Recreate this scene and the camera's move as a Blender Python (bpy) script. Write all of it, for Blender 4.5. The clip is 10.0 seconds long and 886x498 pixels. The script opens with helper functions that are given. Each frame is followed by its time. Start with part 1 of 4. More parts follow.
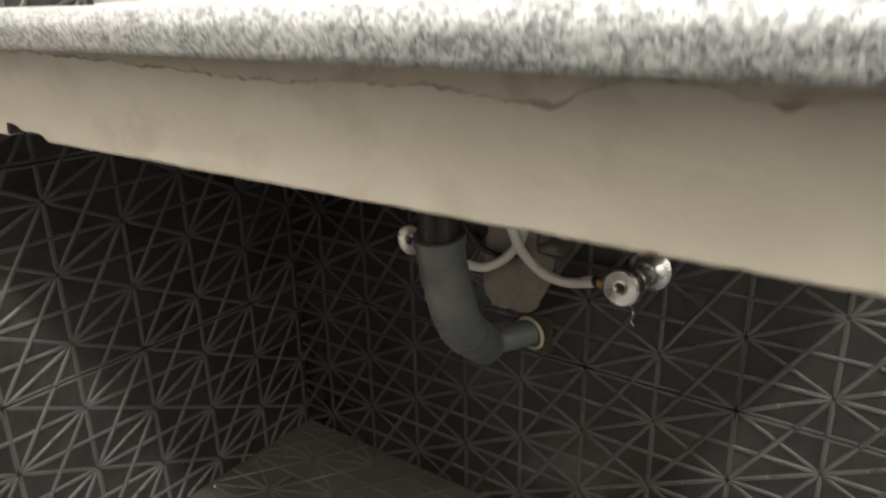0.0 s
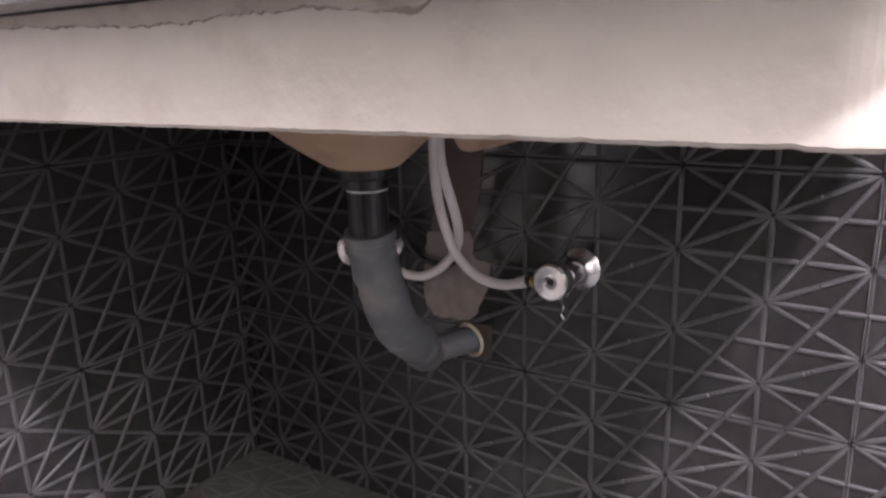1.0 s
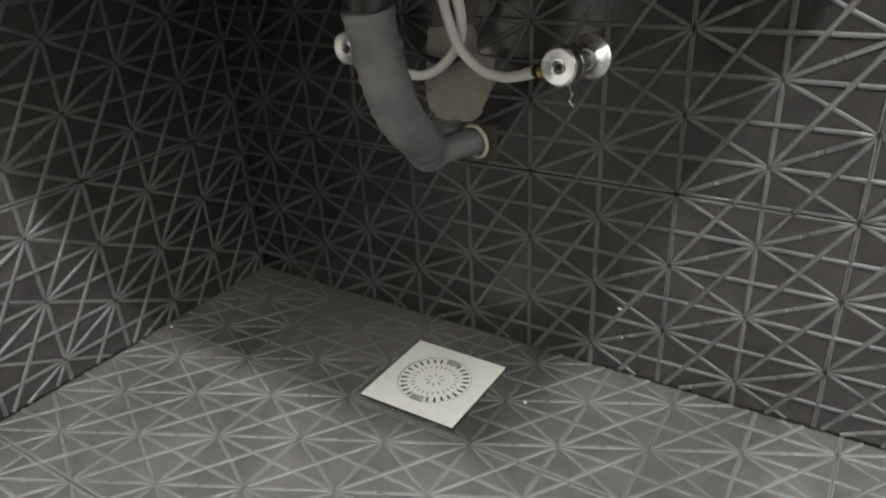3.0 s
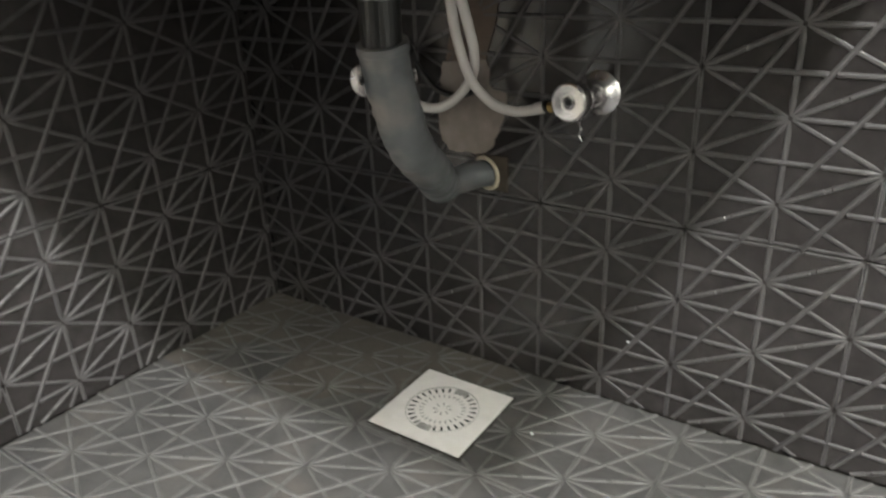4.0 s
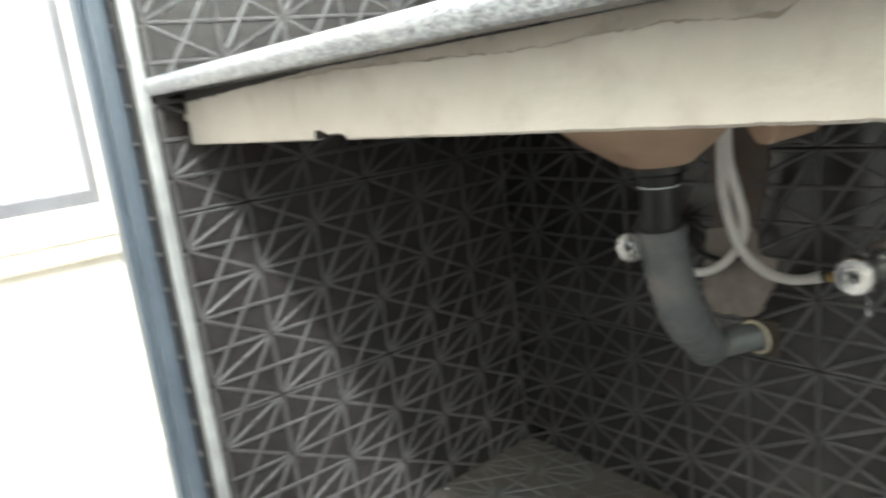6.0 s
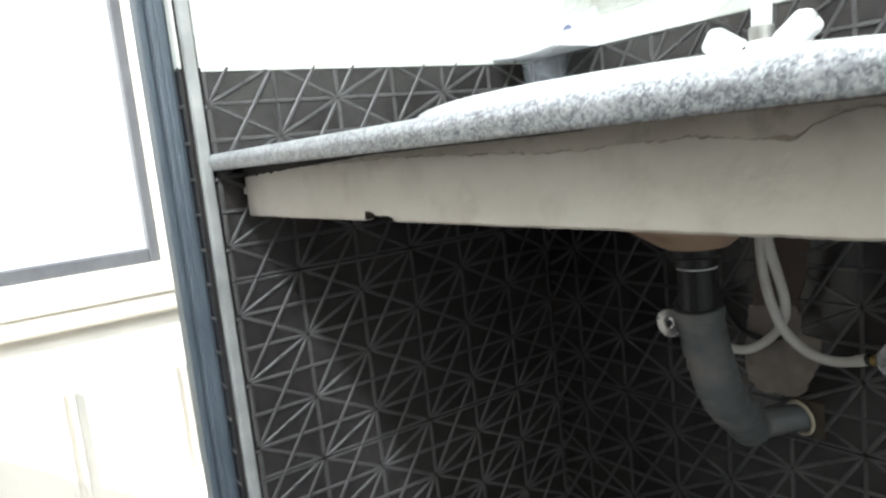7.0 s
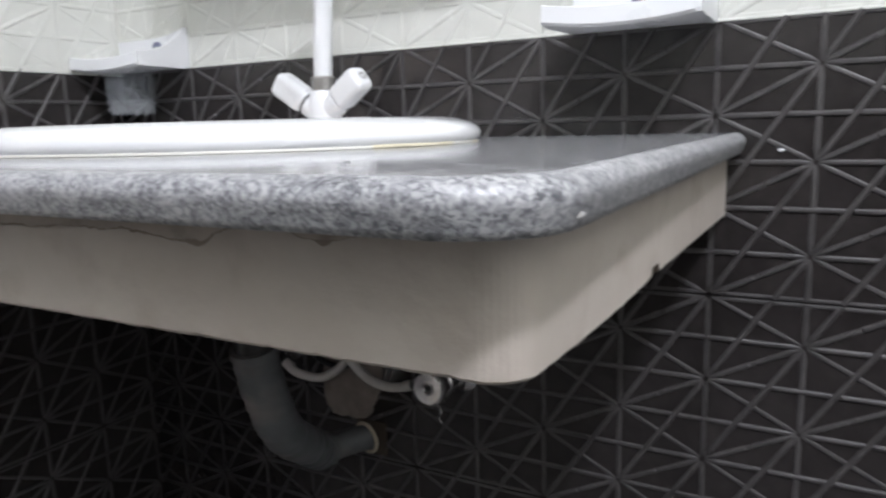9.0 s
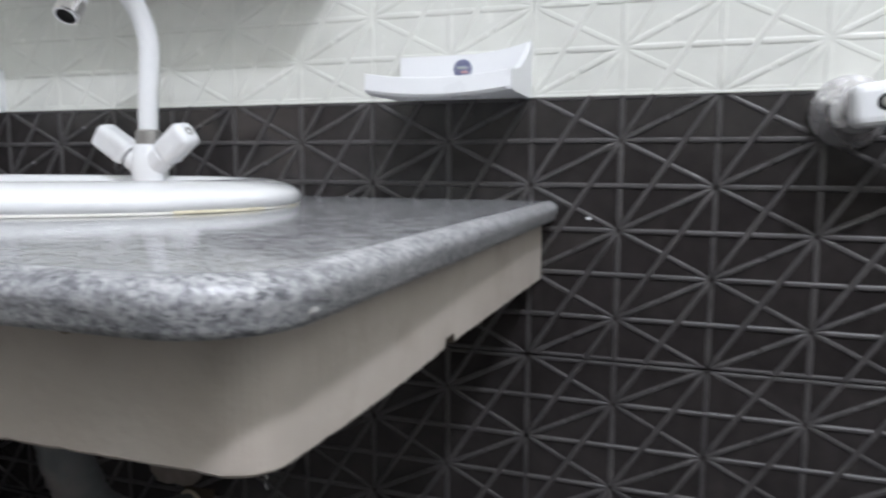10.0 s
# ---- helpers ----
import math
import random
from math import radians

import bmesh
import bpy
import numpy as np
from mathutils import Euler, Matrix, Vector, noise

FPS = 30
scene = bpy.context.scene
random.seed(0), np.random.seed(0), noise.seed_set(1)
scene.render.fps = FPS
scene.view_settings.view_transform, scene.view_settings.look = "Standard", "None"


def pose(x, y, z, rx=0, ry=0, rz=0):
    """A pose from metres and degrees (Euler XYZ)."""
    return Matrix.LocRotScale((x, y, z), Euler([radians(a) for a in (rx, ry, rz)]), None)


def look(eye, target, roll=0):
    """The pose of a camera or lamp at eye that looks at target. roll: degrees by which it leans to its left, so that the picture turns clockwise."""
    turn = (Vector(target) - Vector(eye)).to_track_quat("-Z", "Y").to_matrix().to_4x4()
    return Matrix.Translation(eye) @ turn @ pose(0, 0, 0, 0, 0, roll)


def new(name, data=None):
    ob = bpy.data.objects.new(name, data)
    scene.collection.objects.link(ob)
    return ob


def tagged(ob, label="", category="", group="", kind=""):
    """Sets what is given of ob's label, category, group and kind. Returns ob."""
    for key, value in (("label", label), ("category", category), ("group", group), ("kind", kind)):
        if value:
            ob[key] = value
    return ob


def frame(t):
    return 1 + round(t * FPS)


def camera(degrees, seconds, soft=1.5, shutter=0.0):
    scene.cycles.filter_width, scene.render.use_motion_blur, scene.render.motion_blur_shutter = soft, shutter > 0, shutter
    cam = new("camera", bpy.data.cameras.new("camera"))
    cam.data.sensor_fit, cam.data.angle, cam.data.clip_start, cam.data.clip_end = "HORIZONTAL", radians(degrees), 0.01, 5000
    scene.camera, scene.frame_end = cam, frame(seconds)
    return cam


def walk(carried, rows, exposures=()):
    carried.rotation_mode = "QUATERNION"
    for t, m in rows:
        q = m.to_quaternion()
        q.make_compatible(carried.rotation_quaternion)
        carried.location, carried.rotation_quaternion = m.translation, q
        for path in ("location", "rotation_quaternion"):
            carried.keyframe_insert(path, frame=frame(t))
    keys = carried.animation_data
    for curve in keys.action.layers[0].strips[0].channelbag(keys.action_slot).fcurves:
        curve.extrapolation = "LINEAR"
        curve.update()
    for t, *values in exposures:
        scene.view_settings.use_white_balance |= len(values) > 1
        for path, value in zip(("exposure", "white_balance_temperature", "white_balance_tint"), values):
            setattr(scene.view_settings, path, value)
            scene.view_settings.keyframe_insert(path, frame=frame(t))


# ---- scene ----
cam = camera(63.57, 10.0, soft=2.1, shutter=0.42)
PATH = [
    (0.0, (0.9272, -0.8225, 0.7657), (0.0930, 0.3231, 0.2740), -1.14),
    (0.2, (0.9284, -0.8162, 0.7356), (0.0929, 0.3427, 0.2785), -1.76),
    (0.5, (0.9416, -0.8104, 0.7161), (0.1552, 0.3889, 0.2765), -1.21),
    (0.7, (0.9562, -0.8131, 0.7106), (0.1852, 0.4051, 0.2962), -1.28),
    (1.0, (0.9789, -0.8344, 0.7066), (0.1880, 0.3824, 0.3272), -1.69),
    (1.2, (0.9845, -0.8420, 0.7058), (0.2179, 0.4138, 0.4133), 0.48),
    (1.5, (0.9834, -0.8463, 0.6984), (0.1929, 0.3919, 0.3951), -0.17),
    (1.7, (0.9800, -0.8450, 0.6836), (0.1945, 0.3903, 0.3566), -0.61),
    (2.0, (0.9793, -0.8389, 0.6644), (0.1803, 0.3623, 0.2535), -1.63),
    (2.2, (0.9745, -0.8396, 0.6502), (0.1964, 0.3401, 0.1475), -1.64),
    (2.5, (0.9729, -0.8394, 0.6358), (0.2020, 0.2907, 0.0205), -3.54),
    (2.7, (0.9721, -0.8446, 0.6313), (0.2301, 0.2775, -0.0323), -3.05),
    (3.8, (0.9866, -0.8460, 0.6276), (0.2277, 0.2843, -0.0020), -2.25),
    (4.0, (0.9859, -0.8491, 0.6363), (0.2052, 0.2784, 0.0287), -2.44),
    (4.2, (0.9815, -0.8584, 0.6453), (0.1705, 0.2681, 0.0768), -3.01),
    (4.5, (0.9713, -0.8767, 0.6562), (0.1237, 0.2463, 0.1361), -2.93),
    (4.7, (0.9702, -0.8825, 0.6654), (0.0579, 0.2053, 0.1812), -3.84),
    (5.0, (0.9641, -0.9011, 0.6843), (-0.0167, 0.1506, 0.2579), -4.82),
    (5.2, (0.9615, -0.9080, 0.6984), (-0.0544, 0.1226, 0.3036), -4.83),
    (5.5, (0.9674, -0.9124, 0.6999), (-0.0957, 0.0798, 0.3318), -5.29),
    (5.7, (0.9741, -0.9136, 0.7042), (-0.1194, 0.0561, 0.3666), -5.45),
    (6.0, (0.9728, -0.9242, 0.7127), (-0.1831, -0.0269, 0.3826), -6.75),
    (6.2, (0.9811, -0.9288, 0.7148), (-0.2628, -0.1533, 0.3963), -8.21),
    (7.3, (1.0010, -0.9360, 0.7465), (-0.1839, -0.0333, 0.5702), -5.25),
    (7.5, (1.0060, -0.9269, 0.7481), (-0.1165, 0.0456, 0.5375), -4.15),
    (7.7, (1.0143, -0.9175, 0.7554), (-0.0711, 0.0896, 0.5154), -5.15),
    (8.0, (1.0241, -0.8936, 0.7661), (0.0058, 0.1824, 0.5305), -4.84),
    (8.2, (1.0385, -0.8784, 0.7780), (0.1079, 0.2748, 0.5451), -3.32),
    (8.5, (1.0602, -0.8640, 0.7892), (0.1745, 0.3215, 0.5446), -2.54),
    (8.7, (1.0768, -0.8486, 0.7885), (0.2591, 0.3847, 0.5428), -1.79),
    (9.0, (1.0926, -0.8372, 0.7858), (0.3683, 0.4503, 0.5255), -1.60),
    (9.2, (1.1005, -0.8344, 0.7859), (0.4349, 0.4816, 0.5116), -1.81),
    (9.5, (1.1089, -0.8242, 0.7960), (0.4670, 0.5154, 0.5871), -1.64),
    (9.7, (1.1136, -0.8200, 0.8052), (0.5267, 0.5511, 0.6451), -0.38),
    (10.0, (1.1422, -0.8169, 0.8052), (0.6554, 0.5915, 0.6339), 0.29),
]
EXPOSURES = [
    (0.0, 0.58, 7350, 11), (0.5, 0.87, 6550, 24), (1.0, 1.0, 6420, 30), (1.5, 0.90, 6250, 25), (2.0, 0.98, 6560, 11), (2.5, 1.18, 6590, 7), (4.0, 1.14, 6800, 10), (4.5, 1.27, 6850, 15),
    (5.0, 1.28, 6500, 22), (5.5, 1.28, 6340, 19), (6.0, 1.46, 6470, 6), (7.5, 0.22, 6100, 8), (8.0, 0.17, 6200, 10), (8.5, -0.54, 6150, 18), (9.0, -0.52, 6250, 18), (9.5, -0.64, 6300, 21), (10.0, -0.74, 6150, 17)]
walk(cam, [(t, look(eye, target, roll)) for t, eye, target, roll in PATH], EXPOSURES)

# ---- light ----
world = bpy.data.worlds.new("sky")
scene.world = world
world.use_nodes = True
_bg = world.node_tree.nodes["Background"]
_sky = world.node_tree.nodes.new("ShaderNodeTexSky")
_sky.sky_type = "NISHITA"
_sky.sun_disc = False
_sky.sun_elevation, _sky.sun_rotation = radians(32), radians(154)
world.node_tree.links.new(_sky.outputs[0], _bg.inputs[0])
_bg.inputs[1].default_value = 0.15
sun = new("sun", bpy.data.lights.new("sun", "SUN"))
sun.data.energy, sun.data.angle, sun.data.color = 5.0, radians(0.5), (1.0, 0.97, 0.93)
sun.matrix_world = look((0.42, -0.85, 0.6), (0.0, 0.0, 0.0))
LAMPS = ((Vector((2.03, -1.60, 2.775)), 80.0), (Vector((1.16, -1.60, 2.775)), 24.0))
for place, watts in LAMPS:
    bulb = new("ceiling_lamp_light", bpy.data.lights.new("ceiling_lamp_light", "AREA"))
    bulb.data.shape, bulb.data.size, bulb.data.energy, bulb.data.color = "DISK", 0.2, watts, (0.93, 0.968, 1.0)
    bulb.matrix_world = pose(*place)


# ---- materials ----
def nodes_of(name):
    m = bpy.data.materials.new(name)
    m.use_nodes = True
    nt = m.node_tree
    return m, nt, nt.nodes["Principled BSDF"]


def surface(name, a, b, rough=0.5, scale=30.0, detail=6.0, metal=0.0, bump=0.0, bump_scale=200.0, rough_var=0.1, spec=0.5, vary=0.0, spots=None, coat=0.0):
    """Two colours mixed by noise at two scales, with roughness variation, a bump, optional specks and a random shift for each object."""
    m, nt, p = nodes_of(name)
    new_node, link = nt.nodes.new, nt.links.new
    tc = new_node("ShaderNodeTexCoord")
    n1, n2 = new_node("ShaderNodeTexNoise"), new_node("ShaderNodeTexNoise")
    n1.inputs["Scale"].default_value, n1.inputs["Detail"].default_value = scale, detail
    n2.inputs["Scale"].default_value, n2.inputs["Detail"].default_value = scale * 0.13, 3.0
    geo = new_node("ShaderNodeNewGeometry")
    link(geo.outputs["Position"], n1.inputs["Vector"])
    link(geo.outputs["Position"], n2.inputs["Vector"])
    mix = new_node("ShaderNodeMath")
    mix.operation = "ADD"
    link(n1.outputs["Fac"], mix.inputs[0])
    link(n2.outputs["Fac"], mix.inputs[1])
    ramp = new_node("ShaderNodeMapRange")
    ramp.inputs["From Min"].default_value, ramp.inputs["From Max"].default_value = 0.7, 1.3
    link(mix.outputs[0], ramp.inputs["Value"])
    col = new_node("ShaderNodeMix")
    col.data_type = "RGBA"
    col.inputs["A"].default_value, col.inputs["B"].default_value = (*a, 1), (*b, 1)
    link(ramp.outputs[0], col.inputs["Factor"])
    out = col.outputs["Result"]
    if spots:
        colour, sscale, low, high = spots
        n3 = new_node("ShaderNodeTexNoise")
        n3.inputs["Scale"].default_value, n3.inputs["Detail"].default_value = sscale, 4.0
        link(geo.outputs["Position"], n3.inputs["Vector"])
        r3 = new_node("ShaderNodeMapRange")
        r3.inputs["From Min"].default_value, r3.inputs["From Max"].default_value = low, high
        link(n3.outputs["Fac"], r3.inputs["Value"])
        c3 = new_node("ShaderNodeMix")
        c3.data_type = "RGBA"
        c3.inputs["B"].default_value = (*colour, 1)
        link(out, c3.inputs["A"])
        link(r3.outputs[0], c3.inputs["Factor"])
        out = c3.outputs["Result"]
    if vary:
        info = new_node("ShaderNodeObjectInfo")
        rng = new_node("ShaderNodeMapRange")
        rng.inputs["To Min"].default_value, rng.inputs["To Max"].default_value = 1 - vary, 1 + vary
        link(info.outputs["Random"], rng.inputs["Value"])
        hsv = new_node("ShaderNodeHueSaturation")
        link(rng.outputs[0], hsv.inputs["Value"])
        link(out, hsv.inputs["Color"])
        out = hsv.outputs["Color"]
    link(out, p.inputs["Base Color"])
    rr = new_node("ShaderNodeMapRange")
    rr.inputs["To Min"].default_value, rr.inputs["To Max"].default_value = max(rough - rough_var, 0.02), min(rough + rough_var, 1)
    link(n1.outputs["Fac"], rr.inputs["Value"])
    link(rr.outputs[0], p.inputs["Roughness"])
    p.inputs["Metallic"].default_value = metal
    p.inputs["Specular IOR Level"].default_value = spec
    p.inputs["Coat Weight"].default_value = coat
    if bump:
        nb = new_node("ShaderNodeTexNoise")
        nb.inputs["Scale"].default_value, nb.inputs["Detail"].default_value = bump_scale, 5.0
        link(geo.outputs["Position"], nb.inputs["Vector"])
        bp = new_node("ShaderNodeBump")
        bp.inputs["Strength"].default_value, bp.inputs["Distance"].default_value = bump, 0.002
        link(nb.outputs["Fac"], bp.inputs["Height"])
        link(bp.outputs[0], p.inputs["Normal"])
    return m


def granite(name, smooth, dull):
    """Polished grey granite: pale and grey grains, dark mica flecks and clouds of darker stone."""
    m, nt, p = nodes_of(name)
    new_node, link = nt.nodes.new, nt.links.new
    geo = new_node("ShaderNodeNewGeometry")
    warp = new_node("ShaderNodeTexNoise")
    warp.inputs["Scale"].default_value, warp.inputs["Detail"].default_value = 260.0, 3.0
    link(geo.outputs["Position"], warp.inputs["Vector"])
    push = new_node("ShaderNodeVectorMath")
    push.operation = "MULTIPLY_ADD"
    push.inputs[1].default_value = (0.004, 0.004, 0.004)
    link(warp.outputs["Color"], push.inputs[0])
    link(geo.outputs["Position"], push.inputs[2])
    grains = []
    for size in (640.0, 380.0):
        v = new_node("ShaderNodeTexVoronoi")
        v.inputs["Scale"].default_value = size
        link(push.outputs[0], v.inputs["Vector"])
        sep = new_node("ShaderNodeSeparateColor")
        link(v.outputs["Color"], sep.inputs[0])
        grains.append(sep.outputs[0])
    cloud = new_node("ShaderNodeTexNoise")
    cloud.inputs["Scale"].default_value, cloud.inputs["Detail"].default_value = 70.0, 3.0
    link(geo.outputs["Position"], cloud.inputs["Vector"])
    total = None
    for out, share in ((grains[0], 0.42), (grains[1], 0.30), (cloud.outputs["Fac"], 0.56)):
        mul = new_node("ShaderNodeMath")
        mul.operation = "MULTIPLY_ADD"
        mul.inputs[1].default_value, mul.inputs[2].default_value = share, 0.0
        link(out, mul.inputs[0])
        if total:
            link(total, mul.inputs[2])
        total = mul.outputs[0]
    ramp = new_node("ShaderNodeValToRGB")
    e = ramp.color_ramp.elements
    e[0].position, e[0].color = 0.34, (0.10, 0.103, 0.112, 1)
    e[1].position, e[1].color = 0.88, (0.47, 0.473, 0.478, 1)
    for at, c in ((0.47, (0.185, 0.189, 0.198, 1)), (0.60, (0.262, 0.266, 0.276, 1)), (0.72, (0.355, 0.359, 0.368, 1))):
        el = e.new(at)
        el.color = c
    link(total, ramp.inputs[0])
    link(ramp.outputs[0], p.inputs["Base Color"])
    rr = new_node("ShaderNodeMapRange")
    rr.inputs["To Min"].default_value, rr.inputs["To Max"].default_value = smooth, dull
    link(cloud.outputs["Fac"], rr.inputs["Value"])
    link(rr.outputs[0], p.inputs["Roughness"])
    p.inputs["Specular IOR Level"].default_value = 0.75
    return m


DARK_TILE = surface("dark_tile", (0.0215, 0.0185, 0.0180), (0.0365, 0.0318, 0.0312), 0.17, 60, bump=0.08, bump_scale=120, rough_var=0.06, vary=0.12, spec=0.55, spots=((0.05, 0.044, 0.042), 17, 0.6, 0.8))
DARK_RIDGE = surface("dark_tile_ridge", (0.050, 0.0465, 0.0465), (0.090, 0.084, 0.0835), 0.40, 55, bump=0.2, bump_scale=160, vary=0.08, spec=0.45)
FLOOR_TILE = surface("floor_tile", (0.041, 0.0392, 0.038), (0.071, 0.068, 0.0655), 0.5, 40, bump=0.2, bump_scale=140, vary=0.08, spots=((0.095, 0.085, 0.077), 9, 0.52, 0.75))
FLOOR_RIDGE = surface("floor_tile_ridge", (0.070, 0.0665, 0.064), (0.112, 0.107, 0.103), 0.48, 70, bump=0.15, vary=0.08)
LIGHT_TILE = surface("light_tile", (0.645, 0.652, 0.602), (0.725, 0.73, 0.682), 0.24, 30, bump=0.05, bump_scale=90, vary=0.02)
GROUT_DARK = surface("dark_grout", (0.03, 0.028, 0.027), (0.06, 0.055, 0.05), 0.85, 120, bump=0.4, spec=0.2)
GROUT_LIGHT = surface("light_grout", (0.55, 0.54, 0.5), (0.66, 0.65, 0.6), 0.85, 120, bump=0.4, spec=0.2)
PLASTER = surface("plaster", (0.70, 0.68, 0.64), (0.78, 0.77, 0.73), 0.8, 14, bump=0.3, bump_scale=60, spec=0.3)
MORTAR = surface("mortar_band", (0.40, 0.345, 0.29), (0.50, 0.445, 0.385), 0.75, 30, bump=0.5, bump_scale=120, spots=((0.24, 0.20, 0.16), 55, 0.52, 0.8))
GAP_SHADE_DIRT = surface("gap_shade_dirt", (0.010, 0.008, 0.007), (0.045, 0.036, 0.030), 0.9, 160, bump=0.6)
FASCIA_PAINT = surface("fascia_paint", (0.465, 0.415, 0.362), (0.55, 0.502, 0.448), 0.55, 22, bump=0.6, bump_scale=75, spots=((0.38, 0.33, 0.278), 21, 0.54, 0.82))
GRANITE = granite("granite", 0.09, 0.19)
GRANITE_EDGE = granite("granite_edge", 0.34, 0.48)
CERAMIC = surface("white_ceramic", (0.78, 0.79, 0.80), (0.82, 0.83, 0.83), 0.1, 8, rough_var=0.03, coat=0.4)
BISQUE = surface("bisque", (0.39, 0.258, 0.172), (0.47, 0.325, 0.228), 0.46, 25, bump=0.15, spots=((0.24, 0.145, 0.09), 14, 0.6, 0.8))
WHITE_PLASTIC = surface("white_plastic", (0.78, 0.79, 0.80), (0.82, 0.83, 0.84), 0.28, 10, rough_var=0.04)
FILM = surface("plastic_film", (0.30, 0.34, 0.34), (0.42, 0.46, 0.45), 0.3, 60)
HOSE_PLASTIC = surface("hose_plastic", (0.60, 0.565, 0.545), (0.70, 0.665, 0.64), 0.4, 40)
GREY_PVC = surface("grey_pvc", (0.108, 0.114, 0.118), (0.150, 0.157, 0.162), 0.44, 34, bump=0.7, bump_scale=34, spots=((0.27, 0.235, 0.215), 13, 0.52, 0.78))
BLACK_PVC = surface("black_pvc", (0.011, 0.011, 0.011), (0.02, 0.0195, 0.019), 0.42, 30)
CHROME = surface("chrome", (0.60, 0.59, 0.60), (0.70, 0.69, 0.70), 0.2, 40, metal=1.0, rough_var=0.06)
VALVE_CHROME = surface("valve_chrome", (0.66, 0.64, 0.64), (0.74, 0.72, 0.72), 0.26, 40, metal=1.0, rough_var=0.06)
# pale, less metallic chrome: the wall flange's bright reflections put into its colour
PALE_CHROME = surface("pale_chrome", (0.66, 0.65, 0.66), (0.78, 0.77, 0.78), 0.26, 50, metal=0.72, rough_var=0.12, spots=((0.40, 0.39, 0.39), 40, 0.6, 0.75))
DULL_METAL = surface("dull_metal", (0.30, 0.29, 0.27), (0.42, 0.41, 0.39), 0.42, 90, metal=0.8)
BRASS = surface("brass", (0.42, 0.28, 0.1), (0.55, 0.38, 0.16), 0.35, 60, metal=0.9)
RING_CREAM = surface("ring_cream", (0.52, 0.46, 0.34), (0.64, 0.58, 0.46), 0.4, 40)
BROWN_BOX = surface("brown_cement", (0.04, 0.03, 0.022), (0.075, 0.055, 0.04), 0.8, 60, bump=0.5)
OLD_CEMENT = surface("brown_cement_patch", (0.065, 0.046, 0.037), (0.120, 0.088, 0.071), 0.85, 45, bump=0.5, bump_scale=90, spots=((0.05, 0.036, 0.028), 20, 0.55, 0.75))
CEMENT = surface("cement_patch", (0.17, 0.14, 0.125), (0.31, 0.265, 0.24), 0.85, 40, bump=0.5, bump_scale=90, spots=((0.15, 0.115, 0.09), 18, 0.55, 0.75))
FRAME_PAINT = surface("slate_frame", (0.058, 0.072, 0.090), (0.085, 0.103, 0.125), 0.4, 18, bump=0.12, bump_scale=70)
TRIM_METAL = surface("edge_trim", (0.17, 0.172, 0.172), (0.40, 0.40, 0.39), 0.4, 16, metal=0.15, bump=0.2)
WINDOW_FRAME = surface("window_frame_grey", (0.11, 0.112, 0.12), (0.16, 0.163, 0.17), 0.45, 30)
CREAM = surface("cream_paint", (0.72, 0.655, 0.55), (0.78, 0.715, 0.61), 0.7, 9, bump=0.2)
FACADE = surface("cream_facade", (0.76, 0.71, 0.625), (0.82, 0.775, 0.70), 0.8, 9, bump=0.2)
DRAIN_STEEL = surface("drain_steel", (0.68, 0.64, 0.625), (0.78, 0.745, 0.73), 0.4, 60, metal=0.1, bump=0.1)
DIRT = surface("floor_dirt", (0.055, 0.047, 0.040), (0.095, 0.083, 0.072), 0.8, 30, bump=0.4, bump_scale=70, spots=((0.17, 0.15, 0.13), 24, 0.62, 0.8))
SLOT_GREY = surface("slot_grey", (0.16, 0.15, 0.145), (0.36, 0.34, 0.33), 0.5, 300)
DARK_HOLE = surface("dark_hole", (0.006, 0.006, 0.006), (0.012, 0.012, 0.012), 0.8, 50)
CHIP_PALE = surface("chip_pale", (0.46, 0.455, 0.44), (0.60, 0.595, 0.57), 0.8, 120, bump=0.5, bump_scale=300)
RUST_STAIN = surface("rust_stain", (0.66, 0.60, 0.42), (0.74, 0.70, 0.56), 0.6, 90, spots=((0.58, 0.44, 0.22), 45, 0.55, 0.75))
LIME = surface("limescale", (0.70, 0.69, 0.62), (0.76, 0.75, 0.70), 0.6, 60, spots=((0.60, 0.48, 0.22), 7, 0.55, 0.7))
CRACK = surface("crack_dirt", (0.22, 0.178, 0.14), (0.36, 0.305, 0.255), 0.9, 90)
EMBLEM_PINK = surface("emblem_pink", (0.45, 0.25, 0.27), (0.55, 0.33, 0.34), 0.4, 190)
EMBLEM = surface("emblem", (0.10, 0.12, 0.22), (0.24, 0.24, 0.33), 0.4, 190)
GLASS_M, _nt, _p = nodes_of("clear_plastic")
_p.inputs["Base Color"].default_value, _p.inputs["Roughness"].default_value = (0.82, 0.86, 0.92, 1), 0.25
_tr, _mx = _nt.nodes.new("ShaderNodeBsdfTransparent"), _nt.nodes.new("ShaderNodeMixShader")
_mx.inputs[0].default_value = 0.065
_nt.links.new(_tr.outputs[0], _mx.inputs[1])
_nt.links.new(_p.outputs[0], _mx.inputs[2])
_nt.links.new(_mx.outputs[0], _nt.nodes["Material Output"].inputs[0])
DROP_M, _nt, _p = nodes_of("water")
_p.inputs["Base Color"].default_value, _p.inputs["Roughness"].default_value = (1, 1, 1, 1), 0.02
_p.inputs["Transmission Weight"].default_value, _p.inputs["IOR"].default_value = 1.0, 1.33
FROST_M, _nt, _p = nodes_of("frosted_plastic")
_p.inputs["Base Color"].default_value, _p.inputs["Roughness"].default_value = (0.80, 0.82, 0.86, 1), 0.4
_tr, _mx = _nt.nodes.new("ShaderNodeBsdfTransparent"), _nt.nodes.new("ShaderNodeMixShader")
_mx.inputs[0].default_value = 0.12
_nt.links.new(_tr.outputs[0], _mx.inputs[1])
